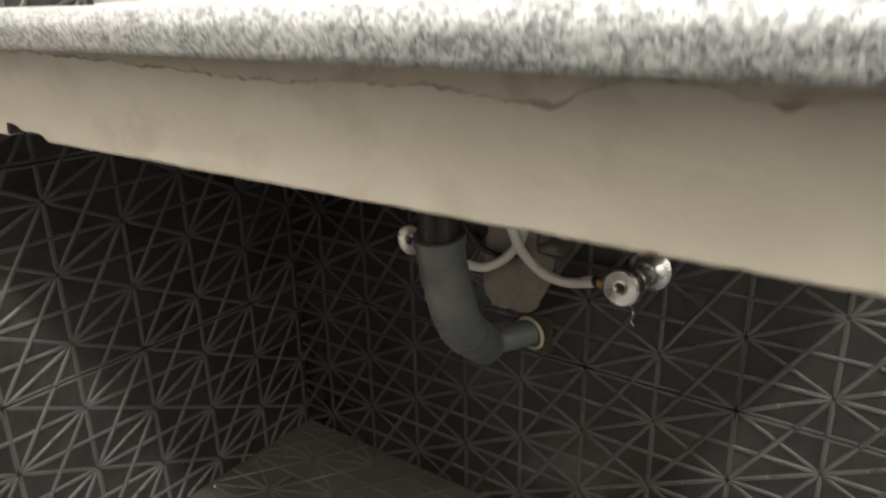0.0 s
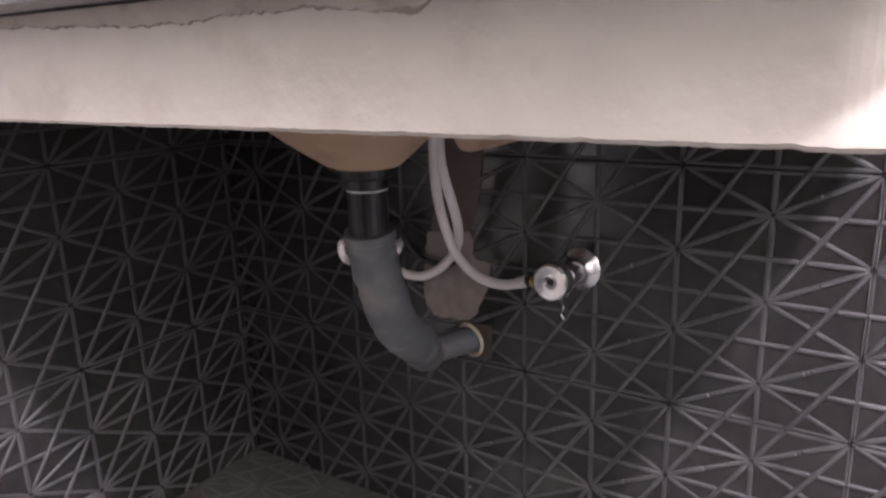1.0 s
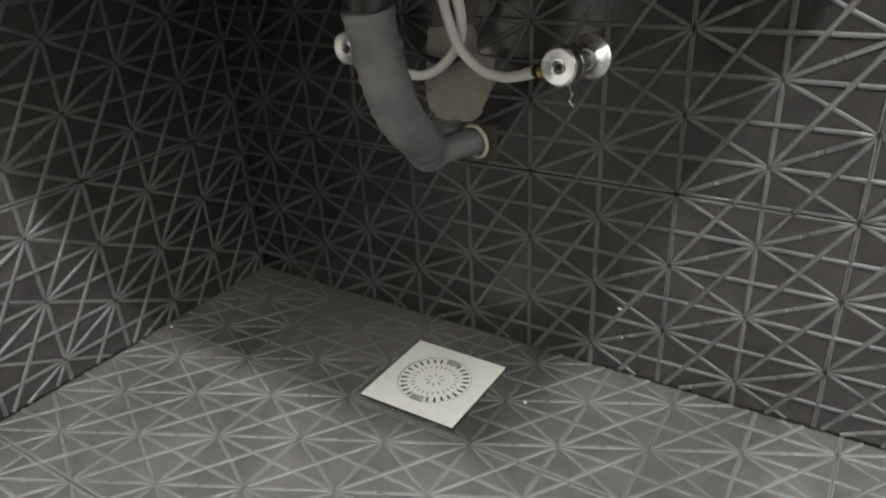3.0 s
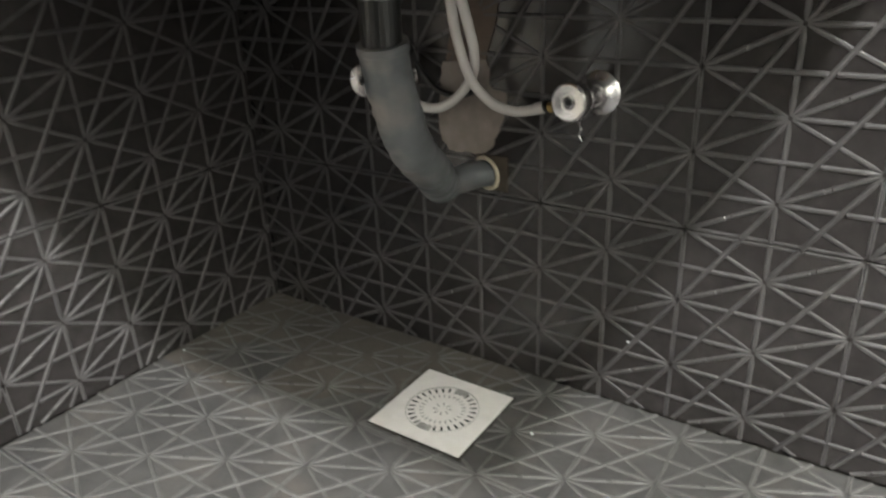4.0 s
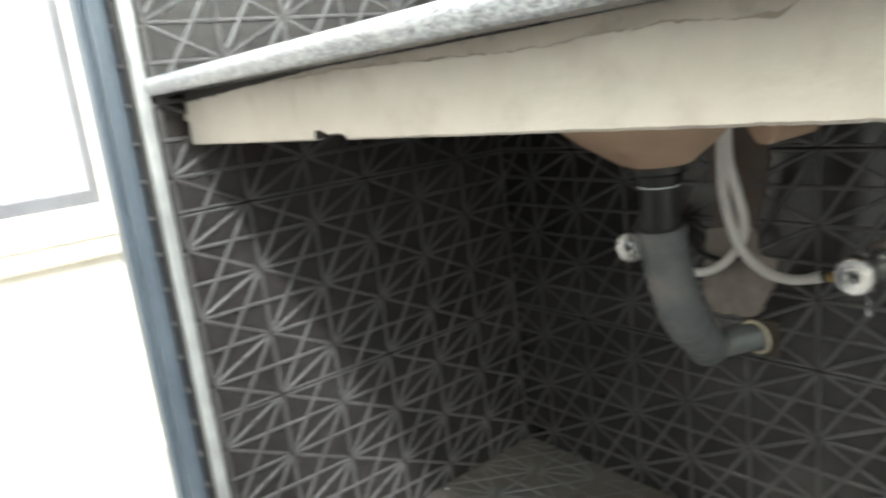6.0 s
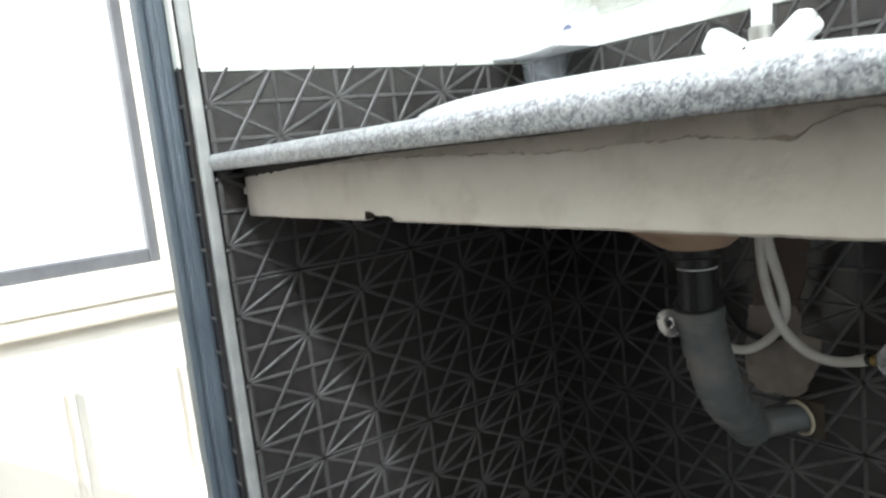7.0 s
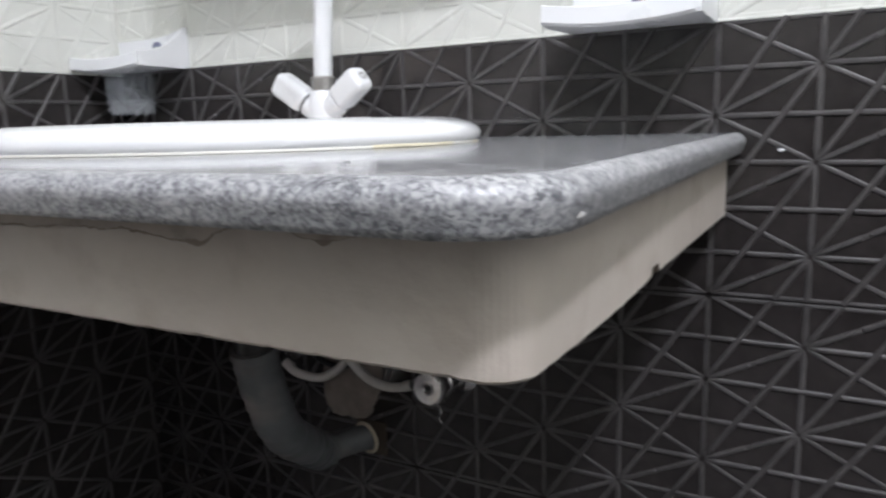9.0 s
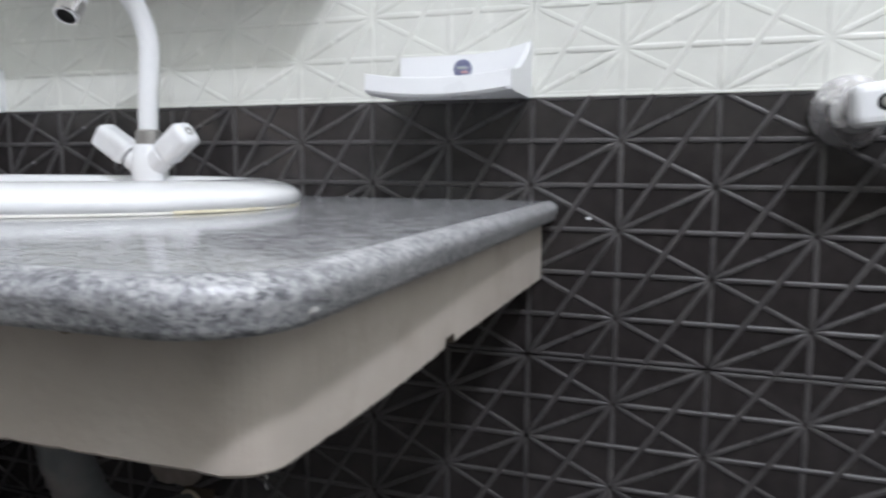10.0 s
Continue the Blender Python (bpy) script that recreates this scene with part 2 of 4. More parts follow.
_nt.links.new(_p.outputs[0], _mx.inputs[2])
_nt.links.new(_mx.outputs[0], _nt.nodes["Material Output"].inputs[0])
PANE_M, _nt, _p = nodes_of("window_pane")
_p.inputs["Base Color"].default_value, _p.inputs["Roughness"].default_value = (0.8, 0.82, 0.83, 1), 0.12


# ---- building helpers ----
def mesh_of(name, bm, *mats, smooth=False):
    me = bpy.data.meshes.new(name)
    bmesh.ops.recalc_face_normals(bm, faces=bm.faces)
    if smooth:
        for f in bm.faces:
            f.smooth = True
        for e in bm.edges:
            if len(e.link_faces) == 2 and e.calc_face_angle(0.0) > 0.6:
                e.smooth = False
    bm.to_mesh(me)
    bm.free()
    for m in mats:
        me.materials.append(m)
    return me


def part(name, bm, material, parent=None, label="", smooth=False):
    """One bmesh as one mesh object, under a thing or a part."""
    ob = new(name, mesh_of(name, bm, material, smooth=smooth))
    if parent:
        ob.parent = parent
    if label:
        tagged(ob, label)
    return ob


def thing(name, label, category, group="", kind="", at=(0, 0, 0)):
    ob = new(name)
    ob.location = at
    ob.empty_display_size = 0.05
    return tagged(ob, label, category, group, kind)


def box(bm, x0, x1, y0, y1, z0, z1, bevel=0.0, seg=2):
    r = bmesh.ops.create_cube(bm, size=1.0, matrix=Matrix.LocRotScale(((x0 + x1) / 2, (y0 + y1) / 2, (z0 + z1) / 2), None, (x1 - x0, y1 - y0, z1 - z0)))
    if bevel:
        es = list({e for v in r["verts"] for e in v.link_edges})
        bmesh.ops.bevel(bm, geom=es, offset=bevel, segments=seg, profile=0.5, affect="EDGES")
    return bm


def a_box(*args, **kw):
    return box(bmesh.new(), *args, **kw)


def smooth_path(pts, n=8):
    """Points along a Catmull-Rom curve through pts."""
    P = [Vector(p) for p in pts]
    P = [P[0] * 2 - P[1]] + P + [P[-1] * 2 - P[-2]]
    out = []
    for i in range(1, len(P) - 2):
        p0, p1, p2, p3 = P[i - 1:i + 3]
        for k in range(n):
            t = k / n
            out.append(0.5 * ((2 * p1) + (p2 - p0) * t + (2 * p0 - 5 * p1 + 4 * p2 - p3) * t * t + (3 * p1 - p0 - 3 * p2 + p3) * t ** 3))
    out.append(P[-2].copy())
    return out


def tube(bm, pts, radius, sides=16, caps=True):
    """A tube along pts; radius is a number or a function of 0..1 along it."""
    rings, n = [], len(pts)
    side = None
    for i, p in enumerate(pts):
        d = (pts[min(i + 1, n - 1)] - pts[max(i - 1, 0)]).normalized()
        if side is None:
            side = d.orthogonal().normalized()
        side = (side - d * side.dot(d)).normalized()
        up = d.cross(side)
        r = radius(i / (n - 1)) if callable(radius) else radius
        rings.append([bm.verts.new(p + r * (math.cos(a) * side + math.sin(a) * up)) for a in (2 * math.pi * k / sides for k in range(sides))])
    for a, b in zip(rings, rings[1:]):
        for k in range(sides):
            bm.faces.new((a[k], a[(k + 1) % sides], b[(k + 1) % sides], b[k]))
    if caps:
        bm.faces.new(rings[0][::-1])
        bm.faces.new(rings[-1])
    return bm


def a_tube(pts, radius, sides=16, caps=True):
    return tube(bmesh.new(), [Vector(p) for p in pts], radius, sides, caps)


def lathe(bm, profile, origin, axis=(0, 0, 1), sides=28, sx=1.0, sy=1.0):
    """Turns (radius, height) pairs round an axis; a radius of 0 closes the end."""
    q = Vector((0, 0, 1)).rotation_difference(Vector(axis))
    rings = []
    for r, h in profile:
        if r <= 1e-6:
            rings.append([bm.verts.new(Vector(origin) + q @ Vector((0, 0, h)))])
        else:
            rings.append([bm.verts.new(Vector(origin) + q @ Vector((sx * r * math.cos(a), sy * r * math.sin(a), h))) for a in (2 * math.pi * k / sides for k in range(sides))])
    for a, b in zip(rings, rings[1:]):
        for k in range(sides):
            va = (a[0],) if len(a) == 1 else (a[k], a[(k + 1) % sides])
            vb = (b[0],) if len(b) == 1 else (b[(k + 1) % sides], b[k])
            if len(va) + len(vb) > 2:
                bm.faces.new(va + vb)
    return bm


def a_lathe(*args, **kw):
    return lathe(bmesh.new(), *args, **kw)


def prism(bm, outline, thickness, m):
    """An outline in local x, y, extruded along local z, placed by m."""
    lo = [bm.verts.new(m @ Vector((x, y, 0))) for x, y in outline]
    hi = [bm.verts.new(m @ Vector((x, y, thickness))) for x, y in outline]
    bm.faces.new(lo[::-1])
    bm.faces.new(hi)
    n = len(outline)
    for i in range(n):
        bm.faces.new((lo[i], lo[(i + 1) % n], hi[(i + 1) % n], hi[i]))
    return bm


# ---- the room ----
ZJ, ROW = 0.285, 0.30           # a tile joint, and the height of a tile
BX, AY, FX, FY = 0.167, -0.110, 0.0, -0.24   # tile joints along the back wall, the side wall and the floor
BAND = ZJ + 2 * ROW             # where the light tiles begin
TOP = 2.85
END_A = -0.615                  # the side wall's tiled end, at the doorway
ROOM_X, ROOM_Y = 2.6, -1.83
DOOR_END, DOOR_TOP = -1.45, 2.05


def structure(name, bm, material, label, category="wall"):
    return tagged(part(name, bm, material), label, category, kind="structure")


B = 0.007                       # tile thickness over the grout
wall_back = structure("wall_back", a_box(-0.12, ROOM_X + 0.12, B - 0.0015, 0.14, -0.1, TOP), GROUT_DARK, "wall of dark tiles below and white tiles above")
wall_side = structure("wall_side", a_box(-0.12, -B + 0.0015, END_A - 0.02, B - 0.003, -0.1, TOP), GROUT_DARK, "short wall of dark and white tiles beside the doorway")
structure("wall_side_far", a_box(-0.12, 0.0, ROOM_Y, DOOR_END, -0.1, TOP), PLASTER, "plastered wall beyond the doorway")
structure("wall_over_door", a_box(-0.12, 0.0, DOOR_END, END_A - 0.02, DOOR_TOP, TOP), PLASTER, "plastered wall above the doorway")
# unseen walls: lower right is white to bounce light, lower front dark against sheen
for nm, x0, x1, y0, y1, lab in (("wall_right", ROOM_X, ROOM_X + 0.12, ROOM_Y - 0.12, B - 0.003, "wall of the washroom"), ("wall_front", -0.12, ROOM_X, ROOM_Y - 0.12, ROOM_Y, "wall behind the camera")):
    structure(nm, a_box(x0, x1, y0, y1, -0.1, BAND), DARK_TILE if nm == "wall_front" else PLASTER, ("dark tiled lower " if nm == "wall_front" else "unseen white plastered, light-bouncing lower ") + lab)
    structure(nm + "_upper", a_box(x0, x1, y0, y1, BAND, TOP), LIGHT_TILE, "light tiled upper " + lab)
floor = structure("floor", a_box(-0.02, ROOM_X, ROOM_Y, B - 0.003, -0.1, -B + 0.0015), GROUT_DARK, "dark patterned floor tiles, dusty in the corner", "floor")
structure("ceiling", a_box(-0.12, ROOM_X + 0.12, ROOM_Y - 0.12, 0.14, TOP, TOP + 0.1), PLASTER, "plain white ceiling", "ceiling")

structure("wall_back_upper", a_box(-0.12, ROOM_X, B - 0.003, B + 0.01, BAND, TOP), GROUT_LIGHT, "light grout bed of the white tiles")
structure("wall_side_upper", a_box(-B - 0.01, -B + 0.003, END_A, B - 0.004, BAND, TOP), GROUT_LIGHT, "light grout bed of the white tiles")

structure("corner_grout", a_box(-0.006, 0.0022, -0.0022, 0.005, BAND + 0.002, TOP, bevel=0.0008, seg=1), GROUT_LIGHT, "light grout line in the tiled corner", "trim")
structure("trim_border", a_box(0.004, 2.167, -0.0016, 0.004, BAND - 0.0016, BAND + 0.0016, bevel=0.0007, seg=1), LIGHT_TILE, "thin white bead between the dark and the white tiles", "trim")

# bead widened downwards to imitate the bright tiles' bloom over the dark ones
structure("trim_border_side", a_box(-0.003, 0.0026, END_A + 0.001, -0.003, BAND - 0.0062, BAND + 0.0012, bevel=0.0012, seg=2), LIGHT_TILE, "white bead beside the doorway, widened for the glow of the white tiles", "trim")

# doorway: metal edge trim, slate-painted frame
trim = structure("trim", a_box(-0.010, 0.004, END_A - 0.019, END_A - 0.002, 0.0, TOP, bevel=0.004, seg=3), TRIM_METAL, "worn pale edge bead on the tiled wall's corner", "trim")
part("return_tile", a_box(-0.034, -0.0105, END_A - 0.0245, END_A - 0.0205, 0.0, BAND, bevel=0.0008), DARK_TILE, wall_side)
for k in range(18):
    z = 0.035 + 0.05 * k
    part("return_ridge", a_box(-0.033, -0.0115, END_A - 0.0262, END_A - 0.0240, z - 0.0022, z + 0.0022, bevel=0.0006, seg=1), DARK_RIDGE, wall_side)
part("return_tile", a_box(-0.034, -0.0105, END_A - 0.0245, END_A - 0.0205, BAND, TOP, bevel=0.0008), LIGHT_TILE, wall_side)
bm = a_box(-0.105, -0.036, END_A - 0.046, END_A - 0.0205, 0.0, DOOR_TOP, bevel=0.004)
box(bm, -0.092, -0.056, END_A - 0.056, END_A - 0.045, 0.0, DOOR_TOP, bevel=0.003)
box(bm, -0.053, -0.032, END_A - 0.0385, END_A - 0.026, 0.0, DOOR_TOP, bevel=0.003)
door_frame = structure("door_frame", bm, FRAME_PAINT, "slate-blue painted door frame at the open doorway", "door frame")
part("far_jamb", a_box(-0.125, 0.004, DOOR_END, DOOR_END + 0.05, 0.0, DOOR_TOP, bevel=0.004), FRAME_PAINT, door_frame)
part("head", a_box(-0.125, 0.004, DOOR_END + 0.05, END_A - 0.057, DOOR_TOP - 0.05, DOOR_TOP, bevel=0.004), FRAME_PAINT, door_frame)

# outside: ground and the neighbouring facade with its window
structure("ground", a_box(-60, 60, -60, 60, -0.3, -0.102), FACADE, "pale paving outside the doorway", "ground")
# unseen low wall, added to keep passage daylight off the back wall
structure("passage_baffle", a_box(-0.99, -0.125, -1.76, -1.60, -0.1, 0.6), FACADE, "unseen low pale wall, added outside the doorway to hold back daylight")
FXW = -1.0
W_R, W_B, W_L, W_T = -0.468, 0.525, -1.5, 1.75   # window: right edge, bottom, left edge, top
facade = thing("facade", "cream-white outer wall with a grey-framed window", "wall", kind="structure")
bm = bmesh.new()
box(bm, FXW - 0.2, FXW, W_R, 1.2, -0.1, 2.1)
box(bm, FXW - 0.2, FXW, -3.2, W_L, -0.1, 2.1)
box(bm, FXW - 0.2, FXW, W_L, W_R, -0.1, W_B)
box(bm, FXW - 0.2, FXW, W_L, W_R, W_T, 2.1)
part("wall", bm, FACADE, facade)
part("ledge", a_box(FXW, FXW + 0.035, -3.2, 1.2, 0.392, 0.464, bevel=0.012, seg=3), CREAM, facade, "cream ledge under the window")
part("ledge_lip", a_box(FXW + 0.0345, FXW + 0.043, -3.2, 1.2, 0.446, 0.461, bevel=0.003), CREAM, facade)
part("corner_strip", a_box(FXW, FXW + 0.02, -0.447, -0.36, 0.466, 2.1, bevel=0.004), CREAM, facade, "cream strip beside the window")
for y in (-0.492, -0.77, -1.03):
    bm = bmesh.new()
    for k in range(2):
        box(bm, FXW, FXW + 0.012, y + 0.026 * k, y + 0.026 * k + 0.014, -0.05, 0.235, bevel=0.004)
    part("panel_moulding", bm, FACADE, facade)
window = thing("window_1", "grey-framed window with bright pale panes", "window", kind="structure")
for nm, a, b, c, d in (("stile", W_R - 0.027, W_R, W_B, W_T), ("stile", W_L, W_L + 0.045, W_B, W_T), ("rail", W_L + 0.045, W_R - 0.027, W_B, W_B + 0.036), ("rail", W_L + 0.045, W_R - 0.027, W_T - 0.04, W_T), ("mullion", -1.0, -0.955, W_B + 0.036, W_T - 0.04)):
    bm = a_box(FXW - 0.07, FXW - 0.012, a, b, c, d, bevel=0.004)
    part(nm, bm, WINDOW_FRAME, window)
for a, b in ((W_L + 0.045, -1.0), (-0.955, W_R - 0.027)):
    part("pane", a_box(FXW - 0.05, FXW - 0.044, a, b, W_B + 0.036, W_T - 0.04), PANE_M, window)

# ceiling lamps
for place, watts in LAMPS:
    lamp = thing("ceiling_lamp", "round white lamp on the ceiling", "lamp", group="ceiling lamps")
    part("base", a_lathe([(0, 0.075), (0.12, 0.075), (0.128, 0.045), (0.125, 0.035), (0, 0.035)], place), WHITE_PLASTIC, lamp)
    part("diffuser", a_lathe([(0, 0.034), (0.115, 0.034), (0.105, 0.012), (0.07, 0.004), (0, 0.004)], place), WHITE_PLASTIC, lamp, smooth=True)

# ---- counter ----
C_TOP, C_BOT = 0.767, 0.7438
C_X1, C_Y0 = 1.009, -0.623
F_Y, F_X1, F_BOT = -0.578, 0.981, 0.6753


def round_plan(x0, x1, y0, y1, r, n=10):
    """A plan outline, straight at the walls, with its free corner rounded."""
    pts = [(x0, y1), (x0, y0)]
    pts += [(x1 - r + r * math.sin(a), y0 + r - r * math.cos(a)) for a in (math.pi / 2 * k / n for k in range(n + 1))]
    return pts + [(x1 - 0.010, y1)]


def counter_slab():
    """Granite slab with a bull-nosed free edge, built from inset plan outlines, and with an oval cut-out for the basin."""
    bm = bmesh.new()
    rings = []
    T = C_TOP - C_BOT
    hole = [(BASIN.x + 0.285 * math.cos(a), BASIN.y + 0.205 * math.sin(a)) for a in (2 * math.pi * k / 48 for k in range(48))]
    prof = [(0.0056, 0.0), (0.0040, 0.05), (0.0029, 0.16), (0.0018, 0.30), (0.0007, 0.44), (0.0, 0.58)] + [(0.0110 * (1 - math.cos(a)), 0.58 + 0.42 * math.sin(a)) for a in (math.pi / 2 * i / 8 for i in range(1, 9))]
    for inset, z in prof:
        rings.append([bm.verts.new((x, y, C_BOT + z * T)) for x, y in round_plan(0.0015, C_X1 - inset, C_Y0 + inset, -0.0015, 0.05 - inset)])
    n = len(rings[0])
    for a, b in zip(rings, rings[1:]):
        for k in range(n):
            bm.faces.new((a[k], a[(k + 1) % n], b[(k + 1) % n], b[k])).material_index = 1
    for ring, z in ((rings[0], C_BOT), (rings[-1], C_TOP)):
        hv = [bm.verts.new((x, y, z)) for x, y in hole]
        edges = []
        for k in range(len(hv)):
            edges.append(bm.edges.new((hv[k], hv[(k + 1) % len(hv)])))
        for k in range(n):
            edges.append(bm.edges.get((ring[k], ring[(k + 1) % n])))
        bmesh.ops.triangle_fill(bm, edges=edges, use_beauty=True)
    for e in bm.edges:
        e.smooth = True
    bmesh.ops.recalc_face_normals(bm, faces=bm.faces)
    return bm


BASIN = Vector((0.476, -0.268, C_TOP))
counter = thing("counter", "speckled grey granite washbasin counter with a cream fascia", "counter")
slab = part("slab", counter_slab(), GRANITE, counter, "grey speckled granite slab with a rounded edge", smooth=True)
slab.data.materials.append(GRANITE_EDGE)
bm = bmesh.new()
bmesh.ops.create_icosphere(bm, subdivisions=2, radius=0.006, matrix=Matrix.Translation((1.0068, -0.574, 0.7525)) @ pose(0, 0, 0, 25, 10, 0) @ Matrix.Diagonal((0.16, 1.25, 0.42, 1)))
for v in bm.verts:
    v.co += 0.0012 * noise.noise_vector(v.co * 400)
part("edge_chip", bm, CHIP_PALE, slab, "pale chipped spot on the slab's edge")


def fascia_path(r=0.023, n=10):
    pts = [Vector((0.012 + 0.0, F_Y))]
    k = 40
    pts += [Vector((0.012 + (F_X1 - r - 0.012) * i / k, F_Y)) for i in range(1, k + 1)]
    pts += [Vector((F_X1 - r + r * math.sin(a), F_Y + r - r * math.cos(a))) for a in (math.pi / 2 * i / n for i in range(1, n + 1))]
    pts += [Vector((F_X1, F_Y + r + (-0.002 - F_Y - r) * i / 16)) for i in range(1, 17)]
    return pts


def chip_depth(x, y):
    """How far the bottom edge is broken away."""
    d = 0.0004 * noise.noise(Vector((x * 50, y * 50, 1.3))) + 0.0008 * max(0.0, noise.noise(Vector((x * 260, y * 260, 1.3))))
    if y < F_Y + 0.002 and 0.345 < x < 0.403:
        s = (x - 0.345) / 0.058
        d += 0.0085 * max(0.0, 1 - s / 0.42) * min(1.0, s / 0.03) + 0.0042 * min(1.0, (1 - s) / 0.12) * min(1.0, s / 0.2) + 0.0008 * noise.noise(Vector((x * 300, 0.0, 3.0)))
    if x > F_X1 - 0.001 and -0.345 < y < -0.325:
        d += 0.006
    if x > F_X1 - 0.03 and y < -0.345:
        s = (-0.345 - y) / 0.233
        d -= 0.0028 * math.sin(math.pi * min(1.0, s) ** 0.9) ** 0.8 + 0.0005 * max(0.0, s) - 0.0010 * noise.noise(Vector((y * 45, 2.0, 0.0)))
    return max(d, -0.012)


def fascia():
    bm = bmesh.new()
    pts = []
    for a, b in zip(fascia_path(), fascia_path()[1:]):
        m = max(1, int((b - a).length / 0.0020))
        pts += [a.lerp(b, i / m) for i in range(m)]
    pts.append(fascia_path()[-1])
    th = 0.011
    rings = []
    for i, p in enumerate(pts):
        d = (pts[min(i + 1, len(pts) - 1)] - pts[max(i - 1, 0)]).normalized()
        out = Vector((d.y, -d.x))
        wob = 0.0006 * noise.noise(Vector((p.x * 9, p.y * 9, 0.2)))
        zb = F_BOT + chip_depth(p.x, p.y)
        q = p + out * wob
        inn = p - out * th
        rings.append([bm.verts.new((q.x, q.y, C_BOT - 0.0005)), bm.verts.new((q.x, q.y, zb + 0.002)), bm.verts.new((q.x - out.x * 0.002, q.y - out.y * 0.002, zb)), bm.verts.new((inn.x, inn.y, zb + 0.0005)), bm.verts.new((inn.x, inn.y, C_BOT - 0.0005))])
    for a, b in zip(rings, rings[1:]):
        for k in range(5):
            f = bm.faces.new((a[k], a[(k + 1) % 5], b[(k + 1) % 5], b[k]))
            if k in (1, 2) and max(a[2].co.z, b[2].co.z) > F_BOT + 0.0025:
                f.material_index = 1
    bm.faces.new(rings[0])
    bm.faces.new(rings[-1][::-1])
    return bm


fascia_ob = part("fascia", fascia(), FASCIA_PAINT, counter, "cream painted cement fascia, chipped and cracked")
fascia_ob.data.materials.append(BROWN_BOX)


CRACK_LINE = ((0.055, 0.7408), (0.20, 0.7395), (0.36, 0.7375), (0.435, 0.7382), (0.50, 0.7345), (0.58, 0.7322), (0.662, 0.7295), (0.69, 0.7322), (0.74, 0.7326), (0.775, 0.7300), (0.803, 0.7266), (0.810, 0.7320), (0.820, 0.7365), (0.84, 0.7390), (0.86, 0.7388), (0.883, 0.7318), (0.90, 0.7355), (0.93, 0.7400), (0.96, 0.7425))


def crack_z(x):
    """Height of the long crack that parts the mortar under the slab from the painted fascia."""
    for (xa, za), (xb, zb) in zip(CRACK_LINE, CRACK_LINE[1:]):
        if xa <= x <= xb:
            z = za + (zb - za) * (x - xa) / (xb - xa)
            return min(z + 0.0016 * noise.noise(Vector((x * 40, 1.0, 0.5))) + 0.0012 * noise.noise(Vector((x * 110, 2.0, 0.5))) + 0.0009 * noise.noise(Vector((x * 330, 6.0, 0.5))), C_BOT - 0.001)
    return C_BOT - 0.0015


def face_strip(x0, x1, low, high, back, front, step=0.0013):
    """A strip on the fascia's front between two height functions; its depth is given by back and front."""
    bm = bmesh.new()
    rows = []
    n = int((x1 - x0) / step)
    for i in range(n + 1):
        x = x0 + (x1 - x0) * i / n
        lo_z, hi_z = low(x), max(high(x), low(x) + 0.0001)
        rows.append([bm.verts.new(p) for p in ((x, F_Y - front, hi_z), (x, F_Y - front, lo_z), (x, F_Y + back, lo_z), (x, F_Y + back, hi_z))])
    for a, b in zip(rows, rows[1:]):
        for k in range(4):
            bm.faces.new((a[k], a[(k + 1) % 4], b[(k + 1) % 4], b[k]))
    bm.faces.new(rows[0])
    bm.faces.new(rows[-1][::-1])
    return bm


def crack_width(x):
    spall = 0.0017 * max(0.0, 1 - abs(x - 0.799) / 0.010) + 0.0013 * max(0.0, 1 - abs(x - 0.884) / 0.006)
    return 0.0011 * max(0.0, noise.noise(Vector((x * 34, 4.0, 0.0))) + 0.6 * noise.noise(Vector((x * 190, 4.0, 0.0))) + 0.15) + 0.00008 + spall


part("mortar_band", face_strip(0.30, 0.945, crack_z, lambda x: C_BOT - 0.0006, 0.004, 0.0005), MORTAR, counter, "brownish crumbling mortar under the granite")
for x0, x1 in ((0.16, 0.42), (0.43, 0.60), (0.61, 0.80), (0.80, 0.93)):
    part("crack", face_strip(x0, x1, lambda x: crack_z(x) - crack_width(x), lambda x: crack_z(x) + crack_width(x), 0.004, 0.0009), CRACK, fascia_ob)


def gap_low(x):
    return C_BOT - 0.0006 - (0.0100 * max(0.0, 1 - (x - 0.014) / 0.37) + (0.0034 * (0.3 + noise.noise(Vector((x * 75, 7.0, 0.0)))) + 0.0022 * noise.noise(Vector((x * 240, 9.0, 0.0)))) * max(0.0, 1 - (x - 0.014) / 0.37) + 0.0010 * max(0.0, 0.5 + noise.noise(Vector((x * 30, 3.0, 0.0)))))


# the open joint's shade, painted together with its dirt as a near-black strip
part("dirt_gap", face_strip(0.014, 0.66, gap_low, lambda x: C_BOT - 0.0004, 0.004, 0.0019), GAP_SHADE_DIRT, counter, "dark strip for the shade and dirt of the open joint under the granite")
# a burr of mortar where the fascia meets the granite's corner
bm = bmesh.new()
bmesh.ops.create_icosphere(bm, subdivisions=2, radius=0.006, matrix=Matrix.Translation((0.0125, F_Y - 0.001, 0.712)) @ Matrix.Diagonal((0.7, 0.5, 1.0, 1)))
for v in bm.verts:
    v.co += 0.0016 * noise.noise_vector(v.co * 320)
part("burr", bm, FASCIA_PAINT, fascia_ob)

# ---- basin ----
basin = thing("washbasin", "white oval ceramic washbasin set into the granite", "washbasin")
RX, RY = 0.315, 0.231


